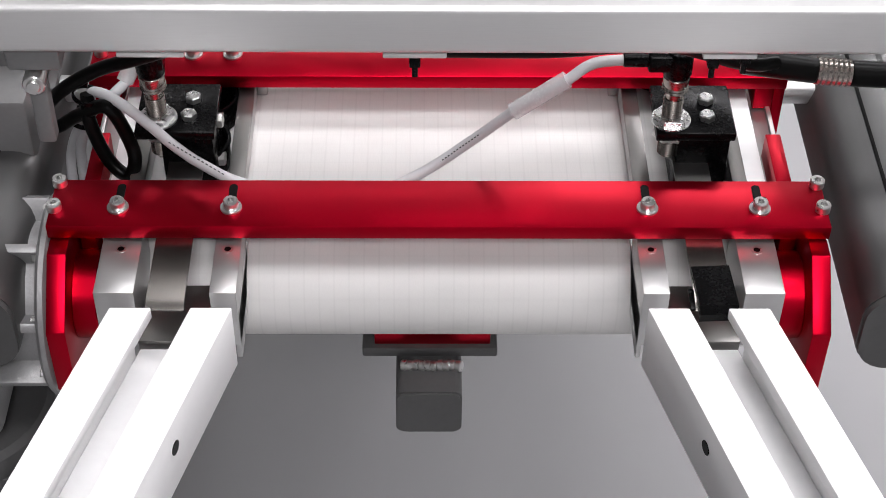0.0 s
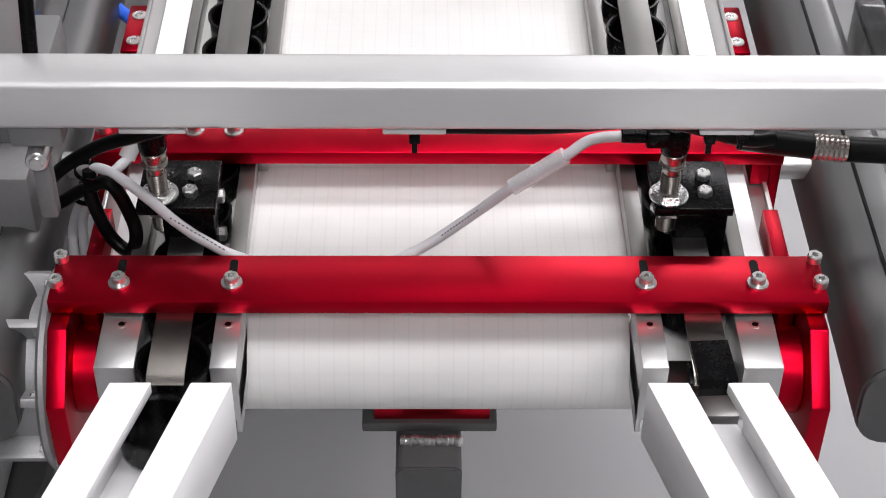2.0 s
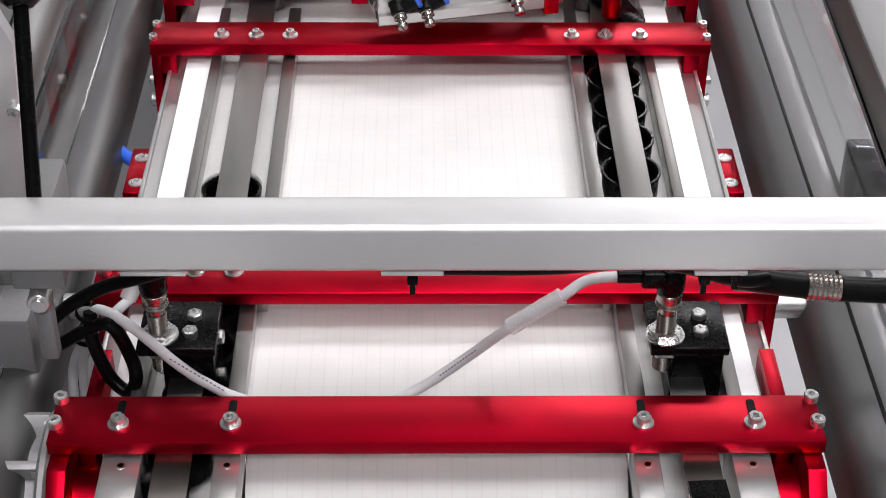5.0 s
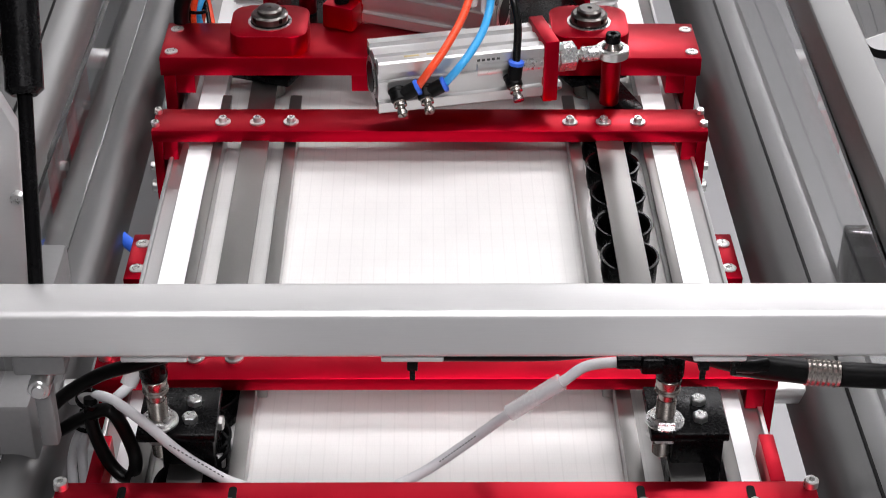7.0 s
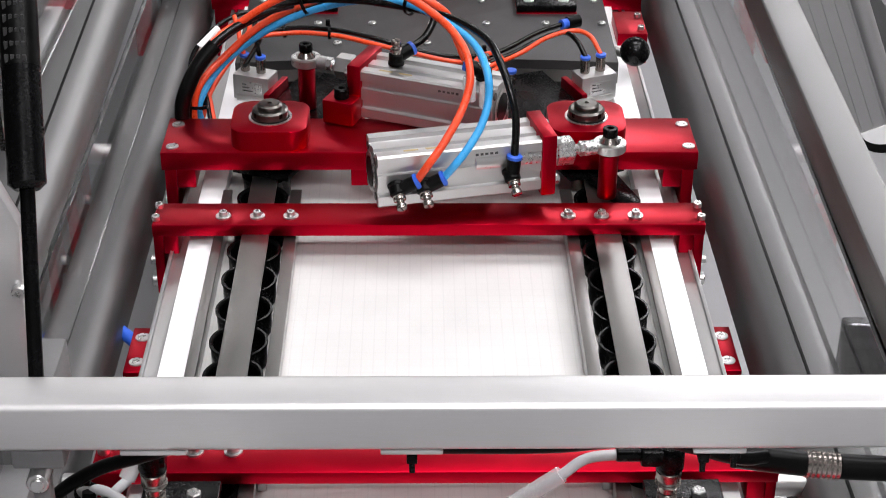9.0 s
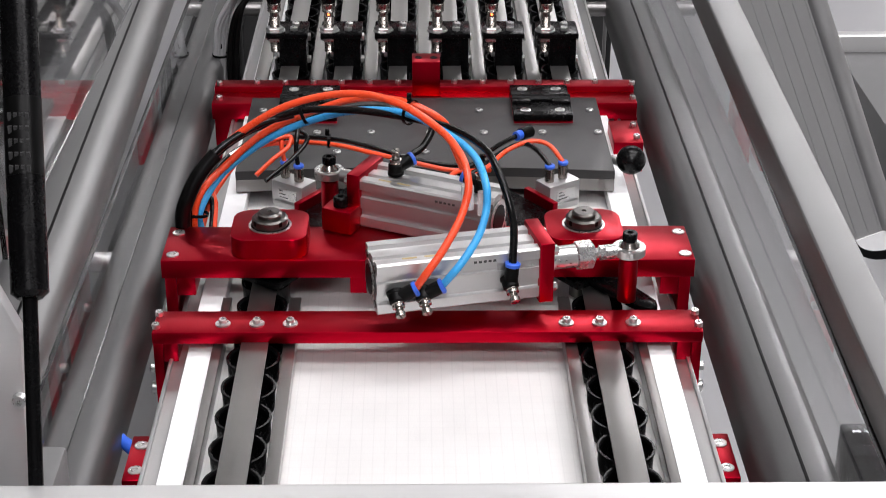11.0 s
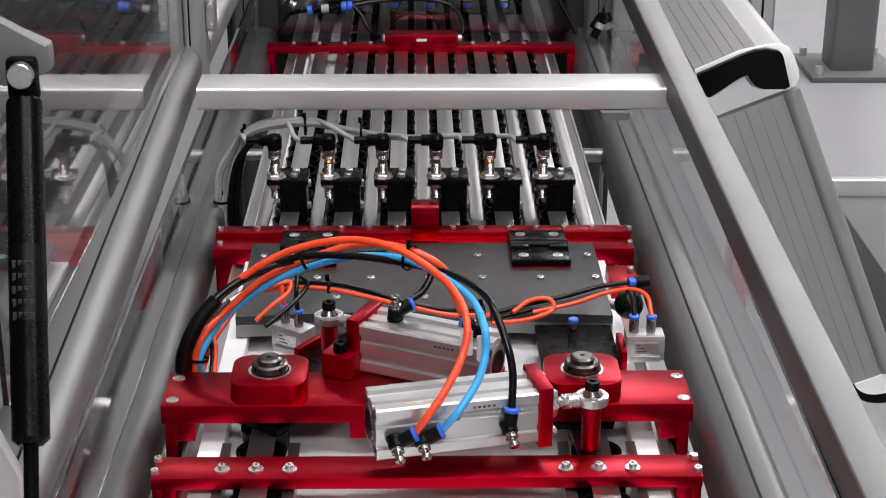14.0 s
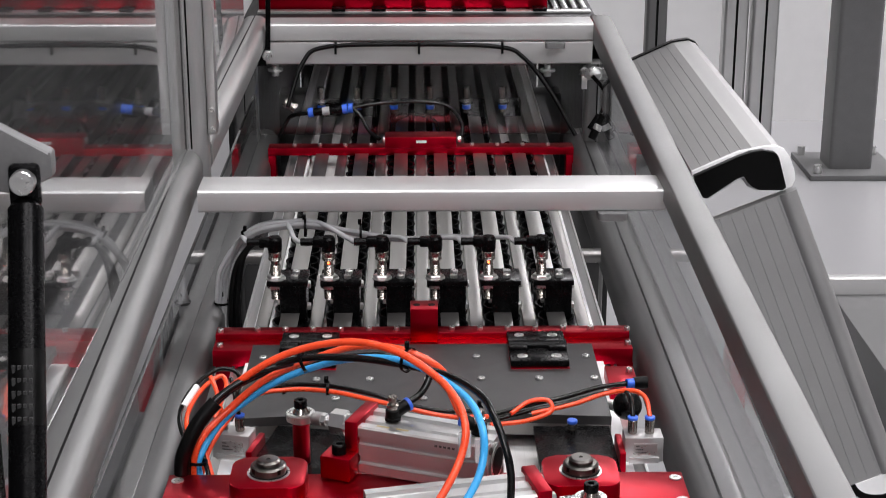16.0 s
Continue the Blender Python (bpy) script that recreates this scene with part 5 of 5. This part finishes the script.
# ---- infeed sensor cables ----
BUNDLE = [(-0.2409, 0.8974), (-0.2341, 0.933), (-0.206, 0.9716), (-0.1657, 0.9835), (-0.1259, 0.984), (-0.0862, 0.9765), (-0.0463, 0.9695), (-0.013, 0.968), (0.027, 0.9705), (0.067, 0.9685), (0.1071, 0.968)]
for k, lx in enumerate(LANES):
    a = radians(60 * k)
    dy, dz = 0.0042 * math.cos(a), 0.0036 * math.sin(a)
    end = (lx - 0.0485, 1.078, 0.9755)
    pts = [(-0.243 + dy, 1.12 + dz, 0.80), (-0.243 + dy, 1.12 + dz, 0.86)]
    pts += [(x + (dy if z < 0.95 else 0), 1.12 + dy, z + dz) for x, z in BUNDLE if x < end[0] - 0.02 or z < 0.96]
    pts += [(end[0] - 0.008, 1.092, 0.9755), end, (lx - 0.042, 1.078, 0.9755)]
    h = thing("sensor_cable", pts[0], "pale grey sensor cable bundled with others", "cable", "infeed cables")
    part("sheath", hose(pts, 0.0029), DULL_CABLE, h)
for k in range(2):
    pts = [(-0.226 + 0.007 * k, 1.10, 0.80), (-0.228 + 0.007 * k, 1.10, 0.88), (-0.222 + 0.006 * k, 1.105, 0.93), (-0.208, 1.11, 0.955), (-0.19, 1.118, 0.968)]
    h = thing("signal_cable", pts[0], "black cable rising beside the grey sensor cables", "cable", "infeed cables")
    part("sheath", hose(pts, 0.0036), RUBBER, h)
cable_tie((-0.2405, 1.12, 0.885), (0, 0, 1), 0.009)
cable_tie((-0.21, 1.12, 0.968), (1, 0, 0.7), 0.008)
cable_tie((-0.14, 1.118, 0.98), (1, 0, 0), 0.01)
cable_tie((-0.075, 1.115, 0.975), (1, 0, 0), 0.01)

# ---- rear hood: red beam, valve block, hoses ----
fbm = bridge(1.78, 1.81, 0.888, 0.9, -0.241, 0.24, [(-0.241, 0.012, 0.0), (0.24, 0.012, 0.0)], "narrow red anodised cross beam in the rear hood")
for i in range(11):
    x = -0.20 + 0.04 * i
    bolt(fbm, x, 1.795, 0.9, "small")
vb = thing("valve_block", (0.002, 1.795, 0.9), "red anodised valve block with hose fittings", "block")
part("block", box(-0.057, 0.055, 1.776, 1.814, 0.9005, 0.918, 0.001), RED, vb)
part("name_plate", box(-0.008, 0.008, 1.7755, 1.776, 0.909, 0.913, 0), LABEL, vb)
for s in (-1, 1):
    part("nipple", rod((0.001 + 0.056 * s, 1.795, 0.91), (0.001 + 0.062 * s, 1.795, 0.91), 0.005), CHROME, vb)
FAR = [(-0.21, 1.80, 0.96), (-0.187, 1.835, 1.024), (-0.151, 1.848, 1.047), (-0.02, 1.848, 1.051), (0.121, 1.848, 1.047), (0.164, 1.838, 1.03), (0.203, 1.80, 0.985), (0.240, 1.76, 0.925)]
h = thing("hood_cable", FAR[0], "black cable clipped along the rear guard bar", "cable")
part("sheath", hose(FAR, 0.0035), RUBBER, h)
FAR2 = [(0.268, 1.80, 1.01), (0.288, 1.80, 0.985), (0.286, 1.80, 0.955), (0.267, 1.79, 0.925)]
h = thing("hood_cable", FAR2[0], "black cable with a plug at the hood post", "cable")
part("sheath", hose(FAR2, 0.0035), RUBBER, h)
part("plug", rod((0.281, 1.795, 0.948), (0.266, 1.79, 0.926), 0.006), BLACK, h)
# hood behind the rear bar; near-black panels stand in for the shade inside
hd = thing("rear_hood", (0, 2.7, 0.0), "enclosed rear hood over the infeed lanes, near-black for its inner shade", "hood")
part("roof", box(-0.30, 0.30, 1.915, 3.4, 1.03, 1.045, 0.002), SHADE_BLACK, hd)
part("back", box(-0.30, 0.30, 3.4, 3.42, 0.0, 1.045, 0.002), SHADE_BLACK, hd)
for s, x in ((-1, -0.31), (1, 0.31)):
    part("side", box(x - 0.006, x + 0.006, 1.905, 3.42, 0.3, 1.03, 0.002), SHADE_BLACK, hd)
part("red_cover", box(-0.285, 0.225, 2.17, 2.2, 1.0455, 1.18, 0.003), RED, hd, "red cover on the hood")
# Added block out of view: gives the left guard panel something dark to mirror.
part("reflection_block", box(-0.30, 0.30, 2.5, 3.38, 1.0456, 1.75, 0.004), SHADE_BLACK, hd, "unseen dark block added to darken the guard panel's reflection")
part("slide_rail", box(-0.285, 0.30, 2.145, 2.165, 1.0455, 1.0505, 0.001), ALU, hd, "bare aluminium slide rail")
for k in range(6):
    part("slide_block", box(-0.155 + 0.0705 * k, -0.131 + 0.0705 * k, 2.138, 2.165, 1.0508, 1.056, 0.001), BLACK, hd, "small black slide block")
for k in range(4):
    part("lane_end", box(0.235 + 0.017 * k, 0.244 + 0.017 * k, 2.17, 2.8, 1.0456, 1.052, 0.0008), ALU_Y, hd)
bs = thing("gas_spring", (-0.235, 1.84, 1.02), "slim black gas spring at the rear hood", "gas spring")
part("rod", rod((-0.242, 1.845, 1.038), (-0.236, 1.845, 1.2), 0.004), BLACK, bs)
part("pin", rod((-0.242, 1.832, 1.036), (-0.242, 1.849, 1.036), 0.008), CHROME, bs)

# couplings, foil and brackets round the rear window
cou = thing("hose_coupling", (-0.148, 1.84, 0.946), "black inline hose coupling with blue collars", "coupling")
part("body", rod((-0.172, 1.84, 0.9435), (-0.126, 1.84, 0.948), 0.0062), BLACK, cou)
part("marker", rod((-0.158, 1.8395, 0.945), (-0.146, 1.8395, 0.9462), 0.0066), DULL_CABLE, cou, "pale printed marker")
for u, w in (((-0.1805, 0.9425), (-0.172, 0.9435)), ((-0.126, 0.948), (-0.1175, 0.949)), ((-0.1165, 0.9495), (-0.109, 0.950))):
    part("collar", rod((u[0], 1.84, u[1]), (w[0], 1.84, w[1]), 0.0078), BLUE_RING, cou, "blue collar")
for pts in ([(-0.109, 1.84, 0.950), (-0.095, 1.835, 0.936), (-0.083, 1.82, 0.918), (-0.066, 1.80, 0.909)], [(-0.181, 1.84, 0.942), (-0.2, 1.845, 0.938), (-0.213, 1.85, 0.93), (-0.228, 1.85, 0.90)], [(-0.109, 1.842, 0.95), (-0.06, 1.85, 0.956), (0.0, 1.85, 0.958), (0.045, 1.845, 0.95), (0.064, 1.82, 0.93), (0.064, 1.80, 0.912)], [(-0.05, 1.86, 0.90), (-0.04, 1.86, 0.925), (-0.01, 1.86, 0.935), (0.02, 1.86, 0.925), (0.03, 1.86, 0.90)]):
    h = thing("black_hose", pts[0], "thin black air hose at the rear window", "hose", "air hoses")
    part("tube", hose(pts, 0.0032), BLACK_HOSE, h)
foil = thing("foil_wrap", (0.269, 1.83, 1.0), "crumpled silver foil tape wrapped round a fitting", "tape")
bm = lathe([(0.006, 0), (0.0105, 0.006), (0.009, 0.014), (0.0115, 0.021), (0.010, 0.03), (0.0065, 0.036)], (0.252, 1.825, 1.008), (1, 0, 0.05), 14)
for v in bm.verts:
    v.co += Vector((random.uniform(-1, 1), random.uniform(-1, 1), random.uniform(-1, 1))) * 0.0022
part("wrap", bm, CHROME, foil)
part("tail", box(0.253, 0.262, 1.816, 1.8185, 0.985, 1.006, 0.0008), CHROME, foil)
con = thing("cable_connector", (0.276, 1.79, 0.935), "black cable connector with a bright coupling ring", "connector")
part("sleeve", join(rod((0.268, 1.785, 0.912), (0.275, 1.788, 0.926), 0.0068), rod((0.279, 1.79, 0.934), (0.287, 1.792, 0.950), 0.0066)), RUBBER, con)
part("coupling_ring", rod((0.275, 1.788, 0.926), (0.279, 1.79, 0.934), 0.0078), CHROME, con, "bright coupling ring")
for x, z in ((-0.2326, 1.009), (0.203, 1.007)):
    e = thing("eye_bolt", (x, 1.87, z), "bright adjusting bolt behind the rear window", "bolt", "rear window bolts")
    part("shank", rod((x, 1.868, z - 0.012), (x, 1.868, z + 0.008), 0.006), CHROME, e)
    part("disc", rod((x, 1.868, z - 0.004), (x, 1.868, z), 0.0125), CHROME, e)
gl = thing("screw_fitting", (-0.214, 1.84, 0.955), "brass-coloured threaded fitting in the hood", "fitting")
part("body", lathe([(0.006, 0), (0.0085, 0.002), (0.0085, 0.008), (0.006, 0.009), (0.006, 0.016), (0.0078, 0.017), (0.0078, 0.022)], (-0.218, 1.838, 0.962), (0.8, -0.1, -0.5), 18), NICKEL, gl)
for k in range(3):
    x = -0.135 + 0.132 * k
    t = thing("cable_tie", (x, 1.845, 1.045), "black cable tie on the rear guard bar", "cable tie", "cable ties")
    part("band", box(x - 0.0018, x + 0.0018, 1.843, 1.8535, 1.036, 1.054, 0.0004), BLACK, t)
for k, lx in enumerate(LANES):
    s_ = thing("hood_sensor", (lx, 2.02, 0.9), "sensor in a dark bracket deep in the rear hood", "sensor", "hood sensors")
    part("bracket", box(lx - 0.012, lx + 0.018, 2.02, 2.05, 0.8915, 0.918, 0.001), BLACK, s_)
    part("barrel", rod((lx - 0.014, 2.015, 0.90), (lx - 0.014, 2.015, 0.945), 0.006), NICKEL, s_)
    part("nut", rod((lx - 0.014, 2.015, 0.919), (lx - 0.014, 2.015, 0.924), 0.0105), CHROME, s_)
    part("collar", rod((lx - 0.014, 2.014, 0.907), (lx - 0.014, 2.014, 0.914), 0.0072), BLUE_RING, s_, "blue collar")

# machine stand below the bed
ms = thing("machine_stand", (0, 1.2, 0), "grey steel stand under the conveyor bed", "stand")
for x in (-0.25, 0.25):
    for y in (1.75, 2.5):
        part("leg", box(x - 0.03, x + 0.03, y - 0.03, y + 0.03, 0, 0.828, 0.003), GREY_PAINT, ms)
for x in (-0.25, 0.25):
    part("long_rail", box(x - 0.02, x + 0.02, 1.78, 2.47, 0.3, 0.35, 0.003), GREY_PAINT, ms)

# ---- the hall behind ----
def column(x, y, w, label):
    c = thing("grey_column", (x, y, 0), label, "column", "hall columns")
    part("shaft", prism(rounded(x - w, x + w, y - w, y + w, 0.015), "z", 0.02, 3.6), MID_PAINT, c)
    part("base_plate", box(x - w * 2.1, x + w * 2.1, y - w * 2.1, y + w * 2.1, 0, 0.02, 0.003), MID_PAINT, c)
    for sx in (-1, 1):
        for sy in (-1, 1):
            part("anchor_bolt", rod((x + sx * w * 1.7, y + sy * w * 1.7, 0.02), (x + sx * w * 1.7, y + sy * w * 1.7, 0.05), 0.014), CHROME, c)


column(1.50, 4.85, 0.075, "square grey steel column bolted to the floor")
for x, w in ((0.823, 0.036), (1.098, 0.042), (1.20, 0.046)):
    fr = thing("fence_post", (x, 4.93, 0), "aluminium machine fence post with a groove", "post", "fence posts")
    part("post", prism(rounded(x - w, x + w, 4.9, 4.97, 0.012), "z", 0, 2.2), PROFILE_DIM if x < 1.0 else ALU, fr)
    part("groove", box(x - 0.004, x + 0.004, 4.8985, 4.9, 0, 2.2, 0), RUBBER, fr, "dark groove")
cb = thing("control_cabinet", (1.5, 3.2, 0), "low grey machine cabinet with aluminium edge profiles", "cabinet")
part("body", box(1.02, 2.2, 2.3, 3.1, 0.0, 0.17, 0.004), MID_PAINT, cb)
part("edge_profile", box(1.0, 2.2, 3.1, 3.14, 0.0, 0.21, 0.004), PROFILE_X_LIT, cb)

# cut cable tie tails under the guard bar
for x, y in ((-0.014, 0.012), (0.147, 0.012), (0.165, 0.016)):
    t = thing("cable_tie", (x, y, 0.99), "black cable tie tail under the guard bar", "cable tie", "cable ties")
    part("tail", box(x - 0.0016, x + 0.0016, y - 0.001, y + 0.001, 0.983, 1.003, 0.0004), BLACK, t)
    part("lock", box(x - 0.003, x + 0.003, y - 0.003, y + 0.003, 0.991, 0.997, 0.0006), BLACK, t)

# ---- cups ----
def cup_mesh():
    n = 28
    bm = bmesh.new()
    prof = [(0.0185, 0), (0.0205, 0.001), (0.0205, 0.017), (0.0215, 0.0175), (0.0215, 0.0195), (0.0198, 0.0195), (0.0185, 0.018), (0.0180, 0.003)]
    rings = [[bm.verts.new((r * math.cos(2 * math.pi * i / n), r * math.sin(2 * math.pi * i / n), h)) for i in range(n)] for r, h in prof]
    for a, b in zip(rings, rings[1:]):
        for i in range(n):
            bm.faces.new((a[i], a[(i + 1) % n], b[(i + 1) % n], b[i]))
    bm.faces.new(rings[-1])
    bm.faces.new(rings[0])
    return to_mesh("cup", bm, CUP)


CUP_MESH = cup_mesh()
PITCH = 0.0435
CUP_Z = 0.8662


def queue(x, y0, count, group):
    out = []
    for i in range(count):
        c = new("cup", CUP_MESH)
        c.location = (x, y0 + PITCH * i, CUP_Z)
        tagged(c, "round open black plastic cup in a lane", "cup", group)
        out.append(c)
    return out


LX, RX = -0.150, 0.1485
left_first = queue(LX, 0.075, 15, "cups in the lane")
left_stray = queue(LX, 1.02, 1, "cups in the lane")
left_second = queue(LX, 1.07, 5, "cups in the lane")
left_rest = queue(LX, 1.2875, 10, "cups in the lane")
left_third = queue(LX, 1.74, 14, "cups in the lane")
right_first = queue(RX, 0.165, 4, "cups in the lane")
right_second = queue(RX, 0.34, 5, "cups in the lane")
right_third = queue(LANES[5], 1.02, 4, "cups in the lane")
right_fourth = queue(LANES[5], 1.2, 20, "cups in the lane")
for lane in (1, 2, 3, 4):
    gap = random.random() * 0.03
    queue(LANES[lane], 1.03 + gap + 0.02 * (lane % 3), 26, "cups in the infeed lanes")


def lane_x(y):
    """Distance of the outer lanes from the middle, along the bed."""
    for y0, y1, x0, x1 in ((-9, 0.1, 0.1485, 0.1485), (0.1, 0.2, 0.1485, 0.1418), (0.2, 0.72, 0.1418, 0.1418), (0.72, 0.98, 0.1418, 0.1545)):
        if y < y1:
            return x0 + (x1 - x0) * (y - y0) / (y1 - y0)
    return 0.1545


def run(cups, moves):
    """moves: (seconds, how far the row of cups has come forward)."""
    for c in cups:
        x, y, z = c.location
        side = 1 if x > 0 else -1
        rows = []
        for t, d, dx in moves:
            past = max(0.0, -0.079 - (y - d))
            drop = min(past / 0.02, 1.0) * 0.004
            rows.append((t, pose(side * lane_x(y - d) + dx + side * past * 0.287, y - d, z - drop)))
        walk(c, rows)


def motions():
    run(left_first, [(0, 0, 0), (1.35, 0.0, 0), (1.5, 0.02, 0), (2.0, 0.17, 0), (2.1, 0.175, 0), (4.3, 0.175, 0), (4.6, 0.25, 0), (5.4, 0.55, 0), (5.6, 0.56, 0), (16, 0.56, 0)])
    run(left_stray, [(0, 0, 0), (6.2, 0, 0), (6.35, 0.3, 0), (6.6, 0.69, 0), (6.8, 0.93, 0), (7.0, 0.95, 0), (16, 0.95, 0)])
    run(left_second, [(0, 0, 0), (7.1, 0, 0), (7.3, 0.42, 0), (7.5, 0.87, 0), (7.7, 1.02, 0), (7.8, 1.04, 0), (16, 1.04, 0)])
    run(left_rest, [(0, 0, 0), (7.25, 0, 0), (7.5, 0.55, 0), (7.7, 0.975, 0), (7.9, 1.03, 0), (8.0, 1.04, 0), (16, 1.04, 0)])
    run(left_third, [(0, 0, 0), (9.3, 0, 0), (9.6, 0.2, 0), (10.2, 0.65, 0), (10.4, 0.68, 0), (16, 0.68, 0)])
    run(right_first, [(0, 0, 0), (1.6, 0, 0), (1.8, 0.06, 0), (2.0, 0.16, 0), (2.8, 0.35, 0), (3.2, 0.55, 0), (3.4, 0.6, 0), (16, 0.6, 0)])
    run(right_second, [(0, 0.06, 0), (7.2, 0.06, 0), (7.6, 0.12, 0), (8.2, 0.17, 0), (8.4, 0.18, 0), (16, 0.18, 0)])
    run(right_third, [(0, 0, 0), (7.3, 0, 0), (7.5, 0.2, 0), (8.0, 0.6, 0), (8.2, 0.643, 0), (8.4, 0.645, 0), (16, 0.645, 0)])
    run(right_fourth, [(0, 0, 0), (8.6, 0, 0), (8.9, 0.08, 0), (9.4, 0.165, 0), (9.6, 0.17, 0), (16, 0.17, 0)])
    # gates: degrees of turn from straight back
    def swing(g, turns):
        x, y, z = g.location
        walk(g, [(t, pose(x, y, z, 0, 0, a)) for t, a in turns])

    right_turns = [(0, 22), (9.8, 22), (10.0, 33), (10.1, 35), (13.7, 35), (13.75, 32), (13.88, 3), (13.95, 0), (16, 0)]
    right_eye = [(0, 10), (9.8, 10), (10.0, 24), (10.1, 26), (13.7, 26), (13.75, 24), (13.88, 3), (13.95, 1), (16, 1)]
    left_eye = [(0, -14), (9.8, -14), (10.0, -25), (10.1, -27), (14.1, -27), (14.15, -25), (14.32, -2), (14.4, 0), (15.78, 0), (15.85, -2), (15.95, -9), (16, -12)]
    left_turns = [(0, -20), (9.8, -20), (10.0, -33), (10.1, -35), (14.1, -35), (14.15, -33), (14.32, -3), (14.4, 0), (15.78, 0), (15.85, -2), (15.95, -9), (16, -12)]
    swing(gate_r, right_turns)
    swing(gate_l, left_turns)
    swing(hose_r, right_turns)
    # the left hoses swing about their root at the bundle
    root = Vector((-0.195, 0.612, 0.0))
    off = Vector((hose_l.location.x, hose_l.location.y, 0.0)) - root
    rows = []
    for t, a in left_turns:
        at_ = root + Matrix.Rotation(radians(1.5 * a), 3, "Z") @ off
        rows.append((t, pose(at_.x, at_.y, 0.87, 0, 0, 1.5 * a)))
    walk(hose_l, rows)
    # the rear cylinder swivels about its ear
    ear = Vector((C2[0], C2[1], C2[2])) + Matrix.Rotation(radians(C2YAW), 3, "Z") @ Vector((-0.0745, -0.031, 0))

    def swivel(a):
        return Matrix.Translation(ear) @ pose(0, 0, 0, 0, 0, a) @ Matrix.Translation(Vector(C2) - ear)

    walk(cyl2, [(t, swivel(a * 0.235)) for t, a in left_eye])

    def follow(r, pivot, radius, sign, turns, lean):
        rows = []
        for t, a in turns:
            ex = pivot[0] - sign * radius * math.sin(radians(a))
            ey = pivot[1] + sign * radius * math.cos(radians(a))
            rows.append((t, pose(ex, ey, 0.946, 0, 0, lean * a)))
        walk(r, rows)

    follow(rod_r, (0.1325, 0.556), 0.072, -1, right_eye, 0.0)
    follow(rod_l, (-0.1365, 0.556), 0.103, 1, left_eye, 0.235)


motions()
